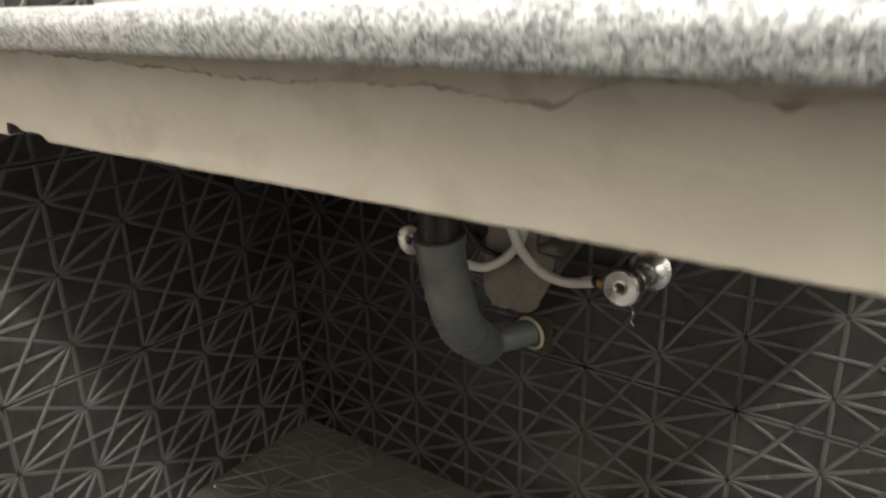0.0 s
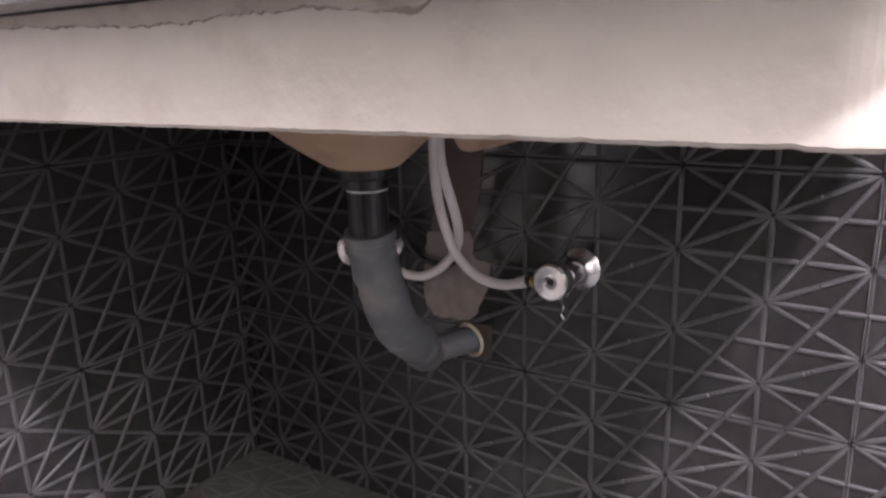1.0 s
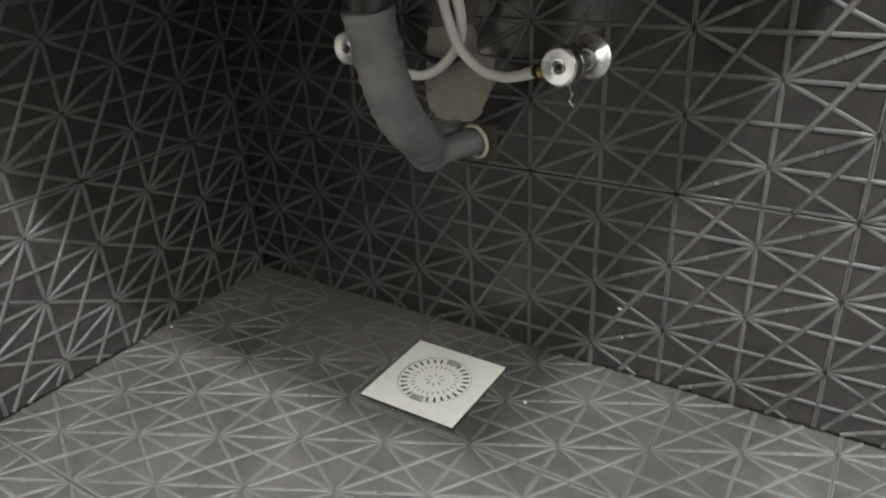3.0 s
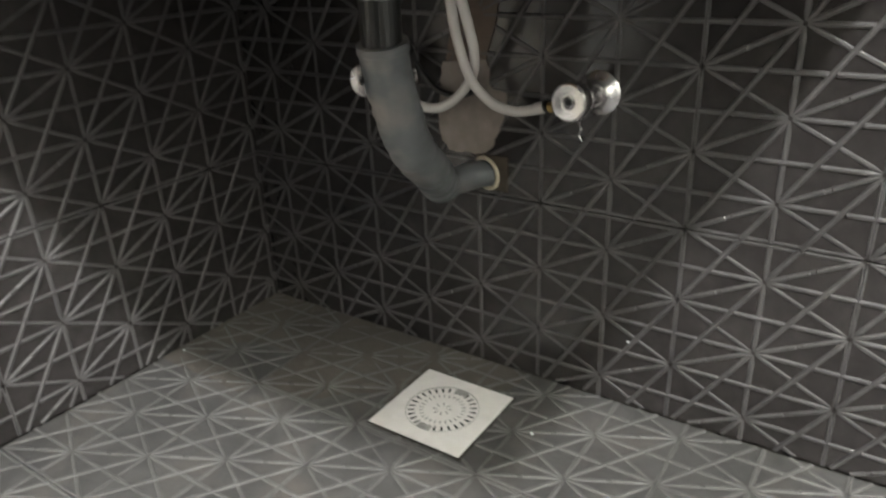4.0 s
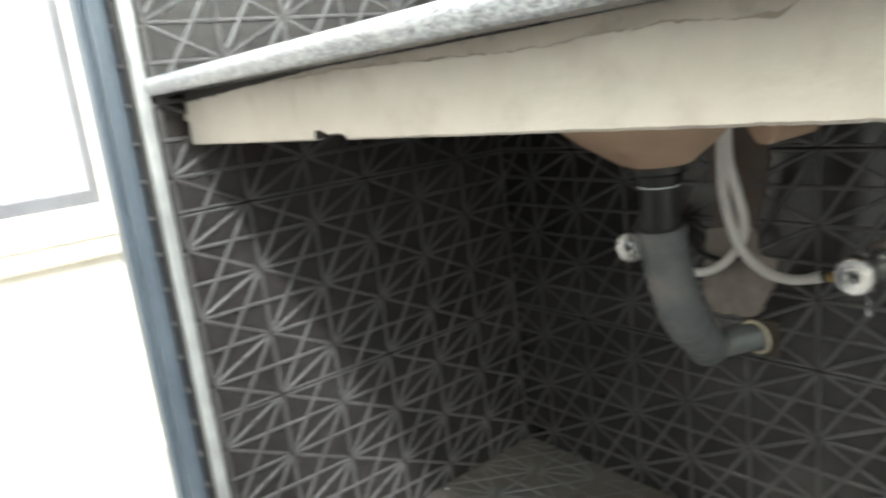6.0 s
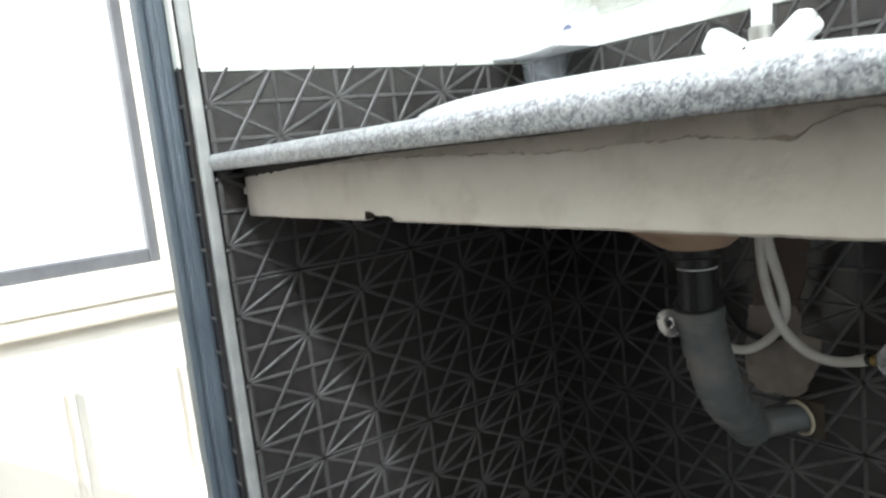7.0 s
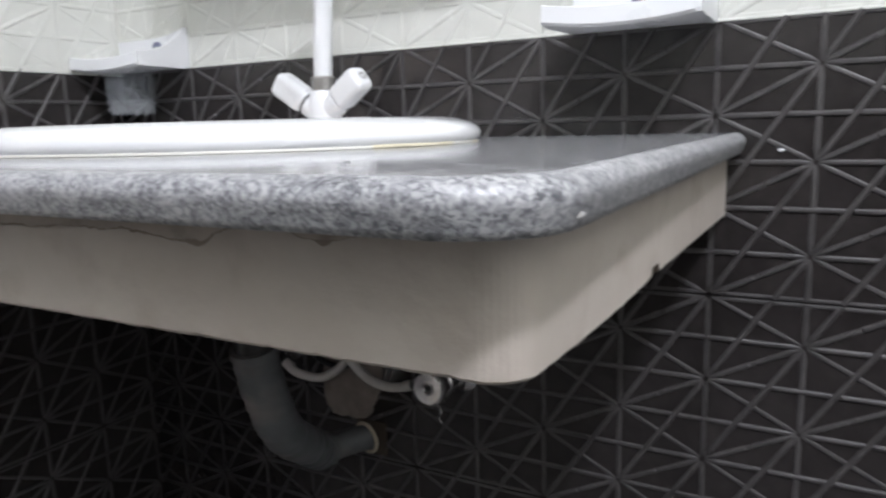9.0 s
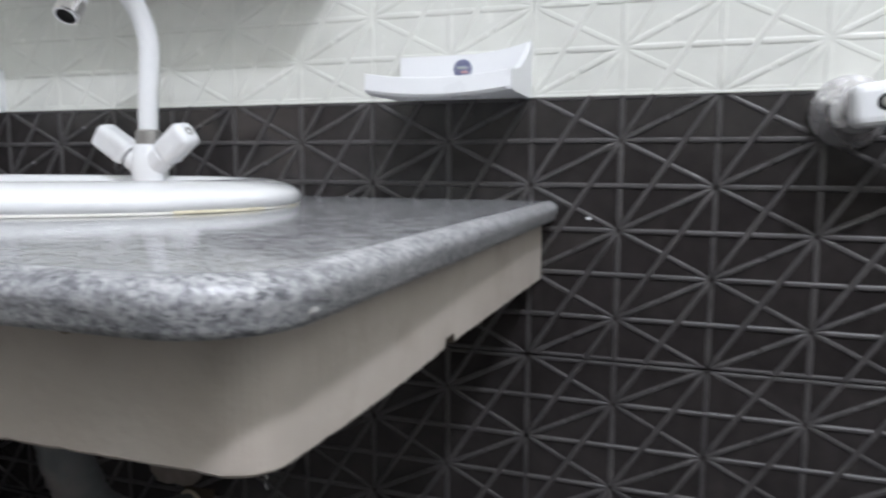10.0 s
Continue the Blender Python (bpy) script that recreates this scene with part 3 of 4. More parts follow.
def oval(profile, name, mat, parent, cx=BASIN.x, cy=BASIN.y, label="", sides=64, drift=(0.0, 0.012), rx=RX):
    """Rings of (share of the rim's half axes, height, shift towards the drain)."""
    bm = bmesh.new()
    rings = []
    for s, z in profile:
        k = max(0.0, 1 - s)
        rings.append([bm.verts.new((cx + drift[0] * k * k + rx * s * math.cos(a), cy + drift[1] * k + (RY * s + 0.03 * s * (1 - s)) * math.sin(a), z)) for a in (2 * math.pi * i / sides for i in range(sides))])
    for a, b in zip(rings, rings[1:]):
        for i in range(sides):
            bm.faces.new((a[i], a[(i + 1) % sides], b[(i + 1) % sides], b[i]))
    bm.faces.new(rings[-1])
    return part(name, bm, mat, parent, label, smooth=True)


RIM = ((0.955, 0.0005), (0.985, 0.001), (0.997, 0.003), (1.004, 0.0062), (1.0055, 0.0095), (1.002, 0.0128), (0.993, 0.0158), (0.979, 0.0184), (0.96, 0.0206), (0.935, 0.0226), (0.905, 0.0243), (0.875, 0.0254), (0.85, 0.0256), (0.832, 0.0248), (0.815, 0.0225), (0.797, 0.018), (0.775, 0.011), (0.73, -0.002))
oval([(r, C_TOP + h) for r, h in RIM] + [(0.60, 0.745), (0.50, 0.725), (0.41, 0.70), (0.32, 0.672), (0.2, 0.645), (0.08, 0.632)], "rim_and_bowl", CERAMIC, basin, cx=BASIN.x - 0.008, drift=(0.042, 0.022), rx=0.325, sides=96)
oval([(0.825, C_BOT - 0.002), (0.732, 0.727), (0.604, 0.706), (0.474, 0.682), (0.355, 0.660), (0.305, 0.643), (0.255, 0.6305), (0.20, 0.6185), (0.155, 0.609), (0.13, 0.6040), (0.03, 0.6035)], "bowl_underside", BISQUE, basin, label="unglazed beige underside of the bowl", drift=(0.034, 0.022))
part("waste_boss", a_lathe([(0, 0.628), (0.038, 0.624), (0.0365, 0.611), (0.0345, 0.605), (0.0325, 0.6020), (0, 0.6020)], (0.503, -0.247, 0), sides=30), BISQUE, basin, smooth=True)
bm = prism(bmesh.new(), [(0.578, 0.741), (0.580, 0.662), (0.590, 0.632), (0.599, 0.619), (0.614, 0.6175), (0.621, 0.625), (0.643, 0.741)], 0.10, Matrix(((1, 0, 0, 0), (0, 0, 1, -0.215), (0, 1, 0, 0), (0, 0, 0, 1))))
bmesh.ops.bevel(bm, geom=list(bm.edges), offset=0.004, segments=2, profile=0.5, affect="EDGES")
part("tap_ledge", bm, BISQUE, basin, "unglazed beige ledge under the tap hole")
part("tap_ledge_bridge", a_box(0.30, 0.575, -0.19, -0.085, 0.652, 0.741, bevel=0.008), BISQUE, basin)
strip = prism(bmesh.new(), [(0.0, 0.0), (0.006, 0.001), (0.050, 0.046), (0.028, 0.050)], 0.0012, Matrix(((1, 0, 0, 0.630), (0, 0, 1, -0.222), (0, 1, 0, 0.641), (0, 0, 0, 1))))
tagged(part("plastic_strip", strip, FILM), "loose strip of pale plastic film hanging under the basin", "plastic strip")
bm = bmesh.new()
ring = [Vector((BASIN.x - 0.008 + 0.325 * 0.993 * math.cos(a), BASIN.y + RY * 0.993 * math.sin(a), C_TOP + 0.0012)) for a in (2 * math.pi * k / 120 for k in range(121))]
sealant = part("sealant", tube(bm, ring, 0.0017, 6, False), LIME, basin, "yellowed sealant round the basin")
part("stain", a_tube([p + Vector((0.0004, -0.0004, 0.0003 + 0.0006 * noise.noise(p * 60))) for p in ring[112:120]], 0.0019, 6), RUST_STAIN, sealant, "rust-yellow stain on the sealant")

# ---- tap ----
TAP = Vector((0.494, -0.078, C_TOP + 0.0225))
tap = thing("basin_tap", "white plastic two-handle basin tap with a swan neck", "tap", at=(0, 0, 0))
bm = a_lathe([(0, -0.004), (0.0215, -0.004), (0.0222, 0.004), (0.0225, 0.014), (0.0215, 0.026), (0.0195, 0.037), (0.0165, 0.042), (0, 0.042)], TAP, sides=26)
part("body", bm, WHITE_PLASTIC, tap, smooth=True)
part("collar", a_lathe([(0, 0.04), (0.0155, 0.04), (0.0155, 0.058), (0.013, 0.06), (0, 0.06)], TAP, sides=20), DULL_METAL, tap, "dull metal collar nut")
neck = smooth_path([TAP + Vector(p) for p in ((0, 0, 0.058), (0.002, 0, 0.10), (0.005, 0, 0.135), (0.007, -0.002, 0.170), (0.006, -0.017, 0.203), (0.005, -0.043, 0.224), (0.005, -0.074, 0.226), (0.007, -0.102, 0.210), (0.009, -0.117, 0.190))], 10)
part("swan_neck", a_tube(neck, 0.0122, 18), WHITE_PLASTIC, tap, smooth=True)
_d = (neck[-1] - neck[-2]).normalized()
part("aerator", a_lathe([(0.0105, -0.002), (0.0135, 0.0), (0.0135, 0.019), (0.012, 0.021), (0.0105, 0.021), (0.0100, 0.012), (0, 0.012)], neck[-1], axis=_d, sides=20), CHROME, tap, "chrome aerator", smooth=True)
part("mesh_insert", a_lathe([(0, 0.0125), (0.0100, 0.0125), (0.0100, 0.0145), (0, 0.0145)], neck[-1], axis=_d, sides=20), DARK_HOLE, tap)
for sx in (-1, 1):
    ax = Vector((sx * 0.80, -0.10, 0.555)).normalized()
    o = TAP + Vector((0, 0, 0.010))
    arm = part("handle", a_lathe([(0, 0.01), (0.0165, 0.01), (0.0160, 0.034), (0, 0.034)], o, axis=ax, sides=20), WHITE_PLASTIC, tap, smooth=True)
    bm = bmesh.new()
    q = Vector((0, 0, 1)).rotation_difference(ax).to_matrix().to_4x4()
    bmesh.ops.create_cube(bm, size=1.0, matrix=Matrix.Translation(o + ax * 0.0575) @ q @ Matrix.Diagonal((0.033, 0.031, 0.052, 1)))
    bmesh.ops.bevel(bm, geom=list(bm.edges), offset=0.009, segments=4, profile=0.5, affect="EDGES")
    part("lever", bm, WHITE_PLASTIC, arm)
    if sx < 0:
        part("gap_ring", a_lathe([(0.0160, 0.0275), (0.0172, 0.0275), (0.0172, 0.0300), (0.0160, 0.0300)], o, axis=ax, sides=20), DARK_HOLE, arm)
    part("screw_cap", a_lathe([(0, 0.0826), (0.0052, 0.0842), (0.0058, 0.083), (0, 0.083)][::-1], o, axis=ax, sides=14), DULL_METAL, arm)

# ---- waste pipe ----
waste = thing("waste_pipe", "black waste outlet with a slack grey flexible pipe", "pipe")
PX, PY = 0.503, -0.247
part("outlet", a_lathe([(0, 0.604), (0.0305, 0.604), (0.0305, 0.594), (0.0245, 0.590), (0.0245, 0.581), (0.0215, 0.578), (0.0215, 0.527), (0, 0.527)], (PX, PY, 0), sides=26), BLACK_PVC, waste, "black plastic outlet", smooth=False)
part("washer", a_lathe([(0.0200, 0.5776), (0.0225, 0.5776), (0.0229, 0.5788), (0.0225, 0.5800), (0.0200, 0.5800)], (PX, PY, 0), sides=26), WHITE_PLASTIC, waste)
spath = smooth_path([(PX, PY, 0.534), (PX - 0.001, PY + 0.006, 0.505), (PX - 0.002, PY + 0.020, 0.460), (0.495, -0.195, 0.404), (0.476, -0.130, 0.355), (0.455, -0.086, 0.324), (0.447, -0.064, 0.315), (0.449, -0.050, 0.313)], 24)


def sleeve_radius(t):
    r = 0.0265 - 0.002 * t + 0.0012 * math.sin(t * 3)
    if t < 0.05:
        r += 0.0018
    for at, deep in ((0.45, 0.0012), (0.56, 0.0020), (0.63, 0.0014), (0.72, 0.0022), (0.80, 0.0012)):
        r -= deep * math.exp(-((t - at) / 0.010) ** 2) - 0.4 * deep * math.exp(-((t - at - 0.022) / 0.014) ** 2)
    if t > 0.97:
        r -= 0.004
    return r


bm = a_tube(spath, sleeve_radius, 26)
bm.normal_update()
for v in bm.verts:
    k = 0.55 if 0.34 < v.co.z < 0.51 else 0.25
    v.co += v.normal * k * (0.0027 * noise.noise(Vector((v.co.x * 40, v.co.y * 40, v.co.z * 100))) + 0.0008 * noise.noise(Vector((v.co.x * 130, v.co.y * 130, v.co.z * 240))))
part("flexible_sleeve", bm, GREY_PVC, waste, "grey flexible plastic sleeve", smooth=True)
epath = smooth_path([(0.443, -0.056, 0.313), (0.455, -0.038, 0.313), (0.472, -0.022, 0.318), (0.490, -0.004, 0.321)], 8)
part("wall_spigot", a_tube(epath, 0.0195, 20), GREY_PVC, waste, smooth=True)
bm = bmesh.new()
rd = Vector((0.24, 0.96, 0.1)).normalized()
o1 = Vector((0.487, -0.013, 0.321))
su = rd.orthogonal().normalized()
sv = rd.cross(su)
tube(bm, [o1 + 0.0228 * (math.cos(a) * su + math.sin(a) * sv) for a in (2 * math.pi * k / 40 for k in range(41))], 0.0028, 8, False)
part("clamp_ring", bm, RING_CREAM, waste, "cream rubber ring", smooth=True)
tagged(part("outlet_socket", a_box(0.466, 0.516, -0.0042, 0.004, 0.293, 0.345, bevel=0.0015), BROWN_BOX), "brown rough cement round the waste outlet hole", "wall patch")

# cement patch behind the hoses
def wall_patch(name, outline, thick, material, label):
    """A thin ragged plaster patch on the back wall."""
    ragged = []
    for (xa, za), (xb, zb) in zip(outline, outline[1:] + outline[:1]):
        for k in range(8):
            x, z = xa + (xb - xa) * k / 8, za + (zb - za) * k / 8
            ragged.append((x + 0.005 * noise.noise(Vector((x * 70, z * 70, 1.0))) + 0.002 * noise.noise(Vector((x * 260, z * 260, 1.0))), z + 0.005 * noise.noise(Vector((x * 70, z * 70, 5.0)))))
    bm = prism(bmesh.new(), ragged, thick, Matrix(((1, 0, 0, 0), (0, 0, -1, 0.0003), (0, 1, 0, 0), (0, 0, 0, 1))))
    return tagged(part(name, bm, material), label, "wall patch")


wall_patch("cement_patch", [(0.425, 0.70), (0.507, 0.70), (0.504, 0.60), (0.501, 0.537), (0.482, 0.470), (0.418, 0.462), (0.424, 0.519), (0.415, 0.60)], 0.0030, OLD_CEMENT, "rough dark brown cement smeared behind the white hoses")
wall_patch("cement_patch", [(0.414, 0.470), (0.484, 0.478), (0.490, 0.442), (0.516, 0.434), (0.507, 0.395), (0.494, 0.362), (0.480, 0.345), (0.417, 0.343), (0.405, 0.37), (0.401, 0.403)], 0.0036, CEMENT, "rough pinkish-grey cement patch over the tiles")


# ---- angle valves and hoses ----
def angle_valve(x, z, name_label):
    v = thing("angle_valve", name_label, "valve", group="angle valves under the basin")
    o = Vector((x, 0.0, z))
    part("flange", a_lathe([(0, 0.002), (0.0275, 0.002), (0.0278, 0.0045), (0.0262, 0.0060), (0.022, 0.0085), (0.0165, 0.0125), (0.0135, 0.018), (0, 0.018)], o, axis=(0, -1, 0), sides=28), VALVE_CHROME, v, smooth=True)
    part("body", a_lathe([(0, 0.012), (0.0115, 0.012), (0.0115, 0.028), (0.014, 0.03), (0.014, 0.052), (0.0105, 0.055), (0.0105, 0.064), (0, 0.068)], o, axis=(-0.02, -1, 0.03), sides=22), VALVE_CHROME, v, smooth=True)
    knob = part("knob", a_lathe([(0, 0.065), (0.0165, 0.065), (0.0218, 0.071), (0.0236, 0.079), (0.0234, 0.0885), (0.0222, 0.0925), (0.0200, 0.0938), (0.0178, 0.0936), (0.0130, 0.0930), (0.0095, 0.0926), (0.0088, 0.0925), (0.0066, 0.0935), (0.0050, 0.0912), (0, 0.0912)], o, axis=(-0.02, -1, 0.06), sides=30), VALVE_CHROME, v, smooth=True)
    part("screw_cap", a_lathe([(0, 0.0930), (0.0036, 0.0928), (0.0046, 0.0914), (0, 0.0905)][::-1], o, axis=(-0.02, -1, 0.06), sides=16), BLACK_PVC, knob)
    part("nipple", a_tube([o + Vector((-0.008, -0.042, -0.002)), o + Vector((-0.03, -0.042, -0.008)), o + Vector((-0.050, -0.042, -0.015))], 0.0066, 12), BRASS, v, "brass hose union")
    return v


angle_valve(0.647, 0.446, "chrome angle valve with a round knob, on the dark tiles")
angle_valve(0.341, 0.449, "chrome angle valve with a round knob, behind the waste pipe")
part("lever_tail", a_tube(smooth_path([(0.655, -0.083, 0.428), (0.660, -0.086, 0.421), (0.658, -0.088, 0.414), (0.663, -0.089, 0.407)], 5), 0.0014, 8), CHROME, bpy.data.objects["angle_valve"])
for pts, lab in (([(0.522, -0.135, 0.70), (0.510, -0.125, 0.636), (0.499, -0.110, 0.597), (0.493, -0.100, 0.569), (0.484, -0.080, 0.532), (0.481, -0.060, 0.492), (0.488, -0.045, 0.454), (0.515, -0.040, 0.428), (0.545, -0.040, 0.421), (0.570, -0.042, 0.4245), (0.587, -0.042, 0.430)], "white water hose curving to the valve"),
                 ([(0.526, -0.124, 0.70), (0.512, -0.116, 0.636), (0.504, -0.104, 0.596), (0.502, -0.093, 0.569), (0.500, -0.073, 0.532), (0.494, -0.050, 0.493), (0.475, -0.026, 0.458), (0.450, -0.026, 0.428), (0.418, -0.030, 0.411), (0.385, -0.042, 0.418), (0.366, -0.042, 0.430)], "white water hose looping behind the waste pipe")):
    hose = thing("water_hose", lab, "hose", group="water hoses")
    part("tube", a_tube(smooth_path(pts, 10), 0.0066, 12), HOSE_PLASTIC, hose, smooth=True)
    e1, e0 = Vector(pts[-1]), Vector(pts[-2])
    dd = (e1 - e0).normalized()
    part("ferrule", a_tube([e1 - dd * 0.010, e1, e1 + dd * 0.004], 0.0074, 12), HOSE_PLASTIC, hose)
    part("seal_ring", a_tube([e1 + dd * 0.004, e1 + dd * 0.008], 0.0072, 12), BLACK_PVC, hose)

cable = thing("black_hose", "thin black hose hanging behind the white hoses", "hose")
part("tube", a_tube(smooth_path([(0.360, -0.030, 0.500), (0.378, -0.022, 0.472), (0.395, -0.020, 0.450), (0.411, -0.018, 0.435), (0.437, -0.016, 0.428), (0.458, -0.014, 0.431), (0.476, -0.011, 0.440)], 8), 0.0042, 10), BLACK_PVC, cable, smooth=True)
part("end_nut", a_lathe([(0, -0.014), (0.013, -0.014), (0.014, 0.0), (0.013, 0.014), (0, 0.014)], (0.372, -0.034, 0.478), axis=(0.3, -0.5, 0.8), sides=12), BLACK_PVC, cable)

# ---- floor drain ----
drain = thing("floor_drain", "square pale metal floor drain with round slotted grate", "drain")
D0, D1, E0, E1 = 0.414, 0.566, -0.228, -0.076
bm = bmesh.new()
CX, CY = (D0 + D1) / 2, (E0 + E1) / 2
outer, inner = [], []
N = 48
for k in range(N):
    a = 2 * math.pi * k / N
    c, s = math.cos(a), math.sin(a)
    m = 0.076 / max(abs(c), abs(s))
    outer.append(Vector((CX + c * m, CY + s * m, 0)))
    inner.append(Vector((CX + c * 0.054, CY + s * 0.054, 0)))
zt = 0.0045
for za, ring_a, zb, ring_b in ((0.0005, outer, zt - 0.001, outer), (zt, outer, zt, inner), (zt, inner, zt - 0.0015, inner)):
    ra = [bm.verts.new((p.x, p.y, za)) for p in ring_a]
    rb = [bm.verts.new((p.x, p.y, zb)) for p in ring_b]
    for k in range(N):
        bm.faces.new((ra[k], ra[(k + 1) % N], rb[(k + 1) % N], rb[k]))
bmesh.ops.remove_doubles(bm, verts=bm.verts, dist=0.0012)
part("plate", bm, DRAIN_STEEL, drain)
grate = part("grate", a_lathe([(0, 0.0034), (0.0535, 0.0034), (0.0535, 0.0006), (0, 0.0006)], (CX, CY, 0), sides=48), DRAIN_STEEL, drain)
for radius, count, ln, wide, narrow, mat in ((0.0450, 28, 0.0098, 0.0042, 0.0020, DARK_HOLE), (0.0310, 26, 0.0064, 0.0024, 0.0014, SLOT_GREY), (0.0105, 8, 0.0075, 0.0026, 0.0012, SLOT_GREY)):
    for k in range(count):
        a = 2 * math.pi * (k + 0.5) / count
        wedge = [(-ln / 2, -narrow / 2), (ln / 2, -wide / 2), (ln / 2, wide / 2), (-ln / 2, narrow / 2)]
        part("slot", prism(bmesh.new(), wedge, 0.0011, Matrix.Translation((CX + radius * math.cos(a), CY + radius * math.sin(a), 0.0026)) @ pose(0, 0, 0, 0, 0, math.degrees(a))), mat, grate)
part("ring_groove", a_lathe([(0.0530, 0.0032), (0.0530, 0.0047), (0.0537, 0.0047), (0.0537, 0.0032)], (CX, CY, 0), sides=48), DULL_METAL, drain)
for sx, sy in ((0.004, 0.047), (0.0, -0.047)):
    part("catch", a_box(CX + sx - 0.0105, CX + sx + 0.0105, CY + sy - 0.0062, CY + sy + 0.0062, 0.0030, 0.0046, bevel=0.0006, seg=1), SLOT_GREY, drain, "dull grey catch of the grate")
bm = bmesh.new()
rim = []
for k in range(96):
    a = 2 * math.pi * k / 96
    m = (0.0785 + 0.0025 * noise.noise(Vector((math.cos(a) * 9, math.sin(a) * 9, 2.0)))) / max(abs(math.cos(a)), abs(math.sin(a)))
    rim.append((CX + m * math.cos(a), CY + m * math.sin(a)))
part("dirt_rim", prism(bm, rim, 0.0022, Matrix.Translation((0, 0, 0.0002))), GAP_SHADE_DIRT, drain, "dark dirt round the drain plate")


# ---- soap dish, tumbler holder, wall tap ----
def wall_dish(name, label, category, sx, sz, badge):
    """A white plastic tray with a bowed, upturned front lip, a back plate that sweeps up at one end and a side wing."""
    dish = thing(name, label, category)
    bm = bmesh.new()
    n = 18
    rows = []
    for k in range(n + 1):
        s = -1 + 2 * k / n
        x = sx + s * 0.081
        lift = 0.007 * s * s - 0.0095
        d = 0.100 + 0.004 * (1 - s * s)
        rows.append([bm.verts.new((x, y, sz + z)) for y, z in ((-0.006, 0.004), (-d + 0.011, lift + 0.004), (-d + 0.0055, lift + 0.0185), (-d + 0.003, lift + 0.0195), (-d + 0.0005, lift + 0.0185), (-d - 0.001, lift + 0.002), (-d + 0.002, lift - 0.001), (-d + 0.018, lift - 0.003), (-0.006, -0.004))])
    m = len(rows[0])
    for a, b in zip(rows, rows[1:]):
        for k in range(m):
            bm.faces.new((a[k], a[(k + 1) % m], b[(k + 1) % m], b[k]))
    bm.faces.new(rows[0])
    bm.faces.new(rows[-1][::-1])
    part("tray", bm, WHITE_PLASTIC, dish, smooth=True)
    outline = [(sx - 0.077, sz - 0.004), (sx + 0.081, sz - 0.004)] + [(sx + s * 0.079 + 0.002, sz + 0.046 + 0.012 * max(s, 0) ** 2) for s in (1 - 2 * k / 12 for k in range(13))]
    part("back_plate", prism(bmesh.new(), outline, 0.009, Matrix(((1, 0, 0, 0), (0, 0, -1, 0.0), (0, 1, 0, 0), (0, 0, 0, 1)))), WHITE_PLASTIC, dish)
    sweep = [(-0.1005, sz - 0.004), (-0.1005, sz + 0.0165)] + [(-0.1005 + 0.0925 * t, sz + 0.0165 + 0.0405 * t ** 2.2) for t in (k / 9 for k in range(1, 10))] + [(-0.008, sz - 0.006)]
    bm = prism(bmesh.new(), sweep, 0.006, Matrix(((0, 0, 1, sx + 0.0755), (1, 0, 0, 0), (0, 1, 0, 0), (0, 0, 0, 1))))
    part("side_wing", bm, WHITE_PLASTIC, dish)
    disc = part("emblem", a_lathe([(0, 0.0118), (0.0098, 0.0113), (0.0112, 0.009), (0, 0.009)], (sx + badge, 0, sz + 0.030), axis=(0, -1, 0), sides=24), EMBLEM, dish, "small dark blue round emblem")
    part("emblem_band", a_box(sx + badge - 0.0062, sx + badge + 0.0062, -0.0124, -0.0112, sz + 0.0295, sz + 0.0325, bevel=0.0004, seg=1), FILM, disc)
    part("emblem_band", a_box(sx + badge - 0.0015, sx + badge + 0.0072, -0.0124, -0.0112, sz + 0.0245, sz + 0.0275, bevel=0.0004, seg=1), EMBLEM_PINK, disc)
    return dish


wall_dish("soap_dish", "white wall-mounted soap dish with a curved tray", "soap dish", 0.885, 0.888, 0.001)
wall_dish("tumbler_holder", "white plastic tumbler holder in the tiled corner", "tumbler holder", 0.085, 0.888, 0.018)
tumbler = thing("tumbler", "clear plastic tumbler hanging in the holder", "tumbler")
part("cup", a_lathe([(0.0395, 0.899), (0.0365, 0.818), (0.0345, 0.8115), (0, 0.8115), (0, 0.8135), (0.0340, 0.8140), (0.0352, 0.819), (0.0382, 0.899)], (0.088, -0.056, 0), sides=36), GLASS_M, tumbler, smooth=True)
part("frosted_base", a_lathe([(0, 0.8142), (0.0338, 0.8145), (0.0349, 0.819), (0.0354, 0.835), (0, 0.835)], (0.088, -0.056, 0), sides=36), FROST_M, tumbler, "milky base of the tumbler", smooth=True)

wtap = thing("wall_tap", "chrome wall tap with a white handle", "tap")
WX, WZ = 1.287, 0.861
part("flange", a_lathe([(0, 0.001), (0.036, 0.001), (0.0368, 0.005), (0.0355, 0.009), (0.031, 0.017), (0.026, 0.028), (0.0225, 0.040), (0, 0.042)], (WX, 0, WZ), axis=(0, -1, 0), sides=34), PALE_CHROME, wtap, smooth=True)
part("body", a_lathe([(0, 0.03), (0.019, 0.03), (0.0195, 0.044), (0.021, 0.048), (0.021, 0.060), (0, 0.062)], (WX + 0.004, 0, WZ + 0.002), axis=(0.06, -1, 0), sides=28), CHROME, wtap, smooth=True)
bm = bmesh.new()
bmesh.ops.create_cube(bm, size=1.0, matrix=Matrix.Translation((WX + 0.023, -0.072, WZ + 0.003)) @ pose(0, 0, 0, 0, -6, 0) @ Matrix.Diagonal((0.070, 0.036, 0.040, 1)))
bmesh.ops.bevel(bm, geom=list(bm.edges), offset=0.009, segments=3, profile=0.5, affect="EDGES")
handle = part("handle", bm, WHITE_PLASTIC, wtap, "white plastic handle")
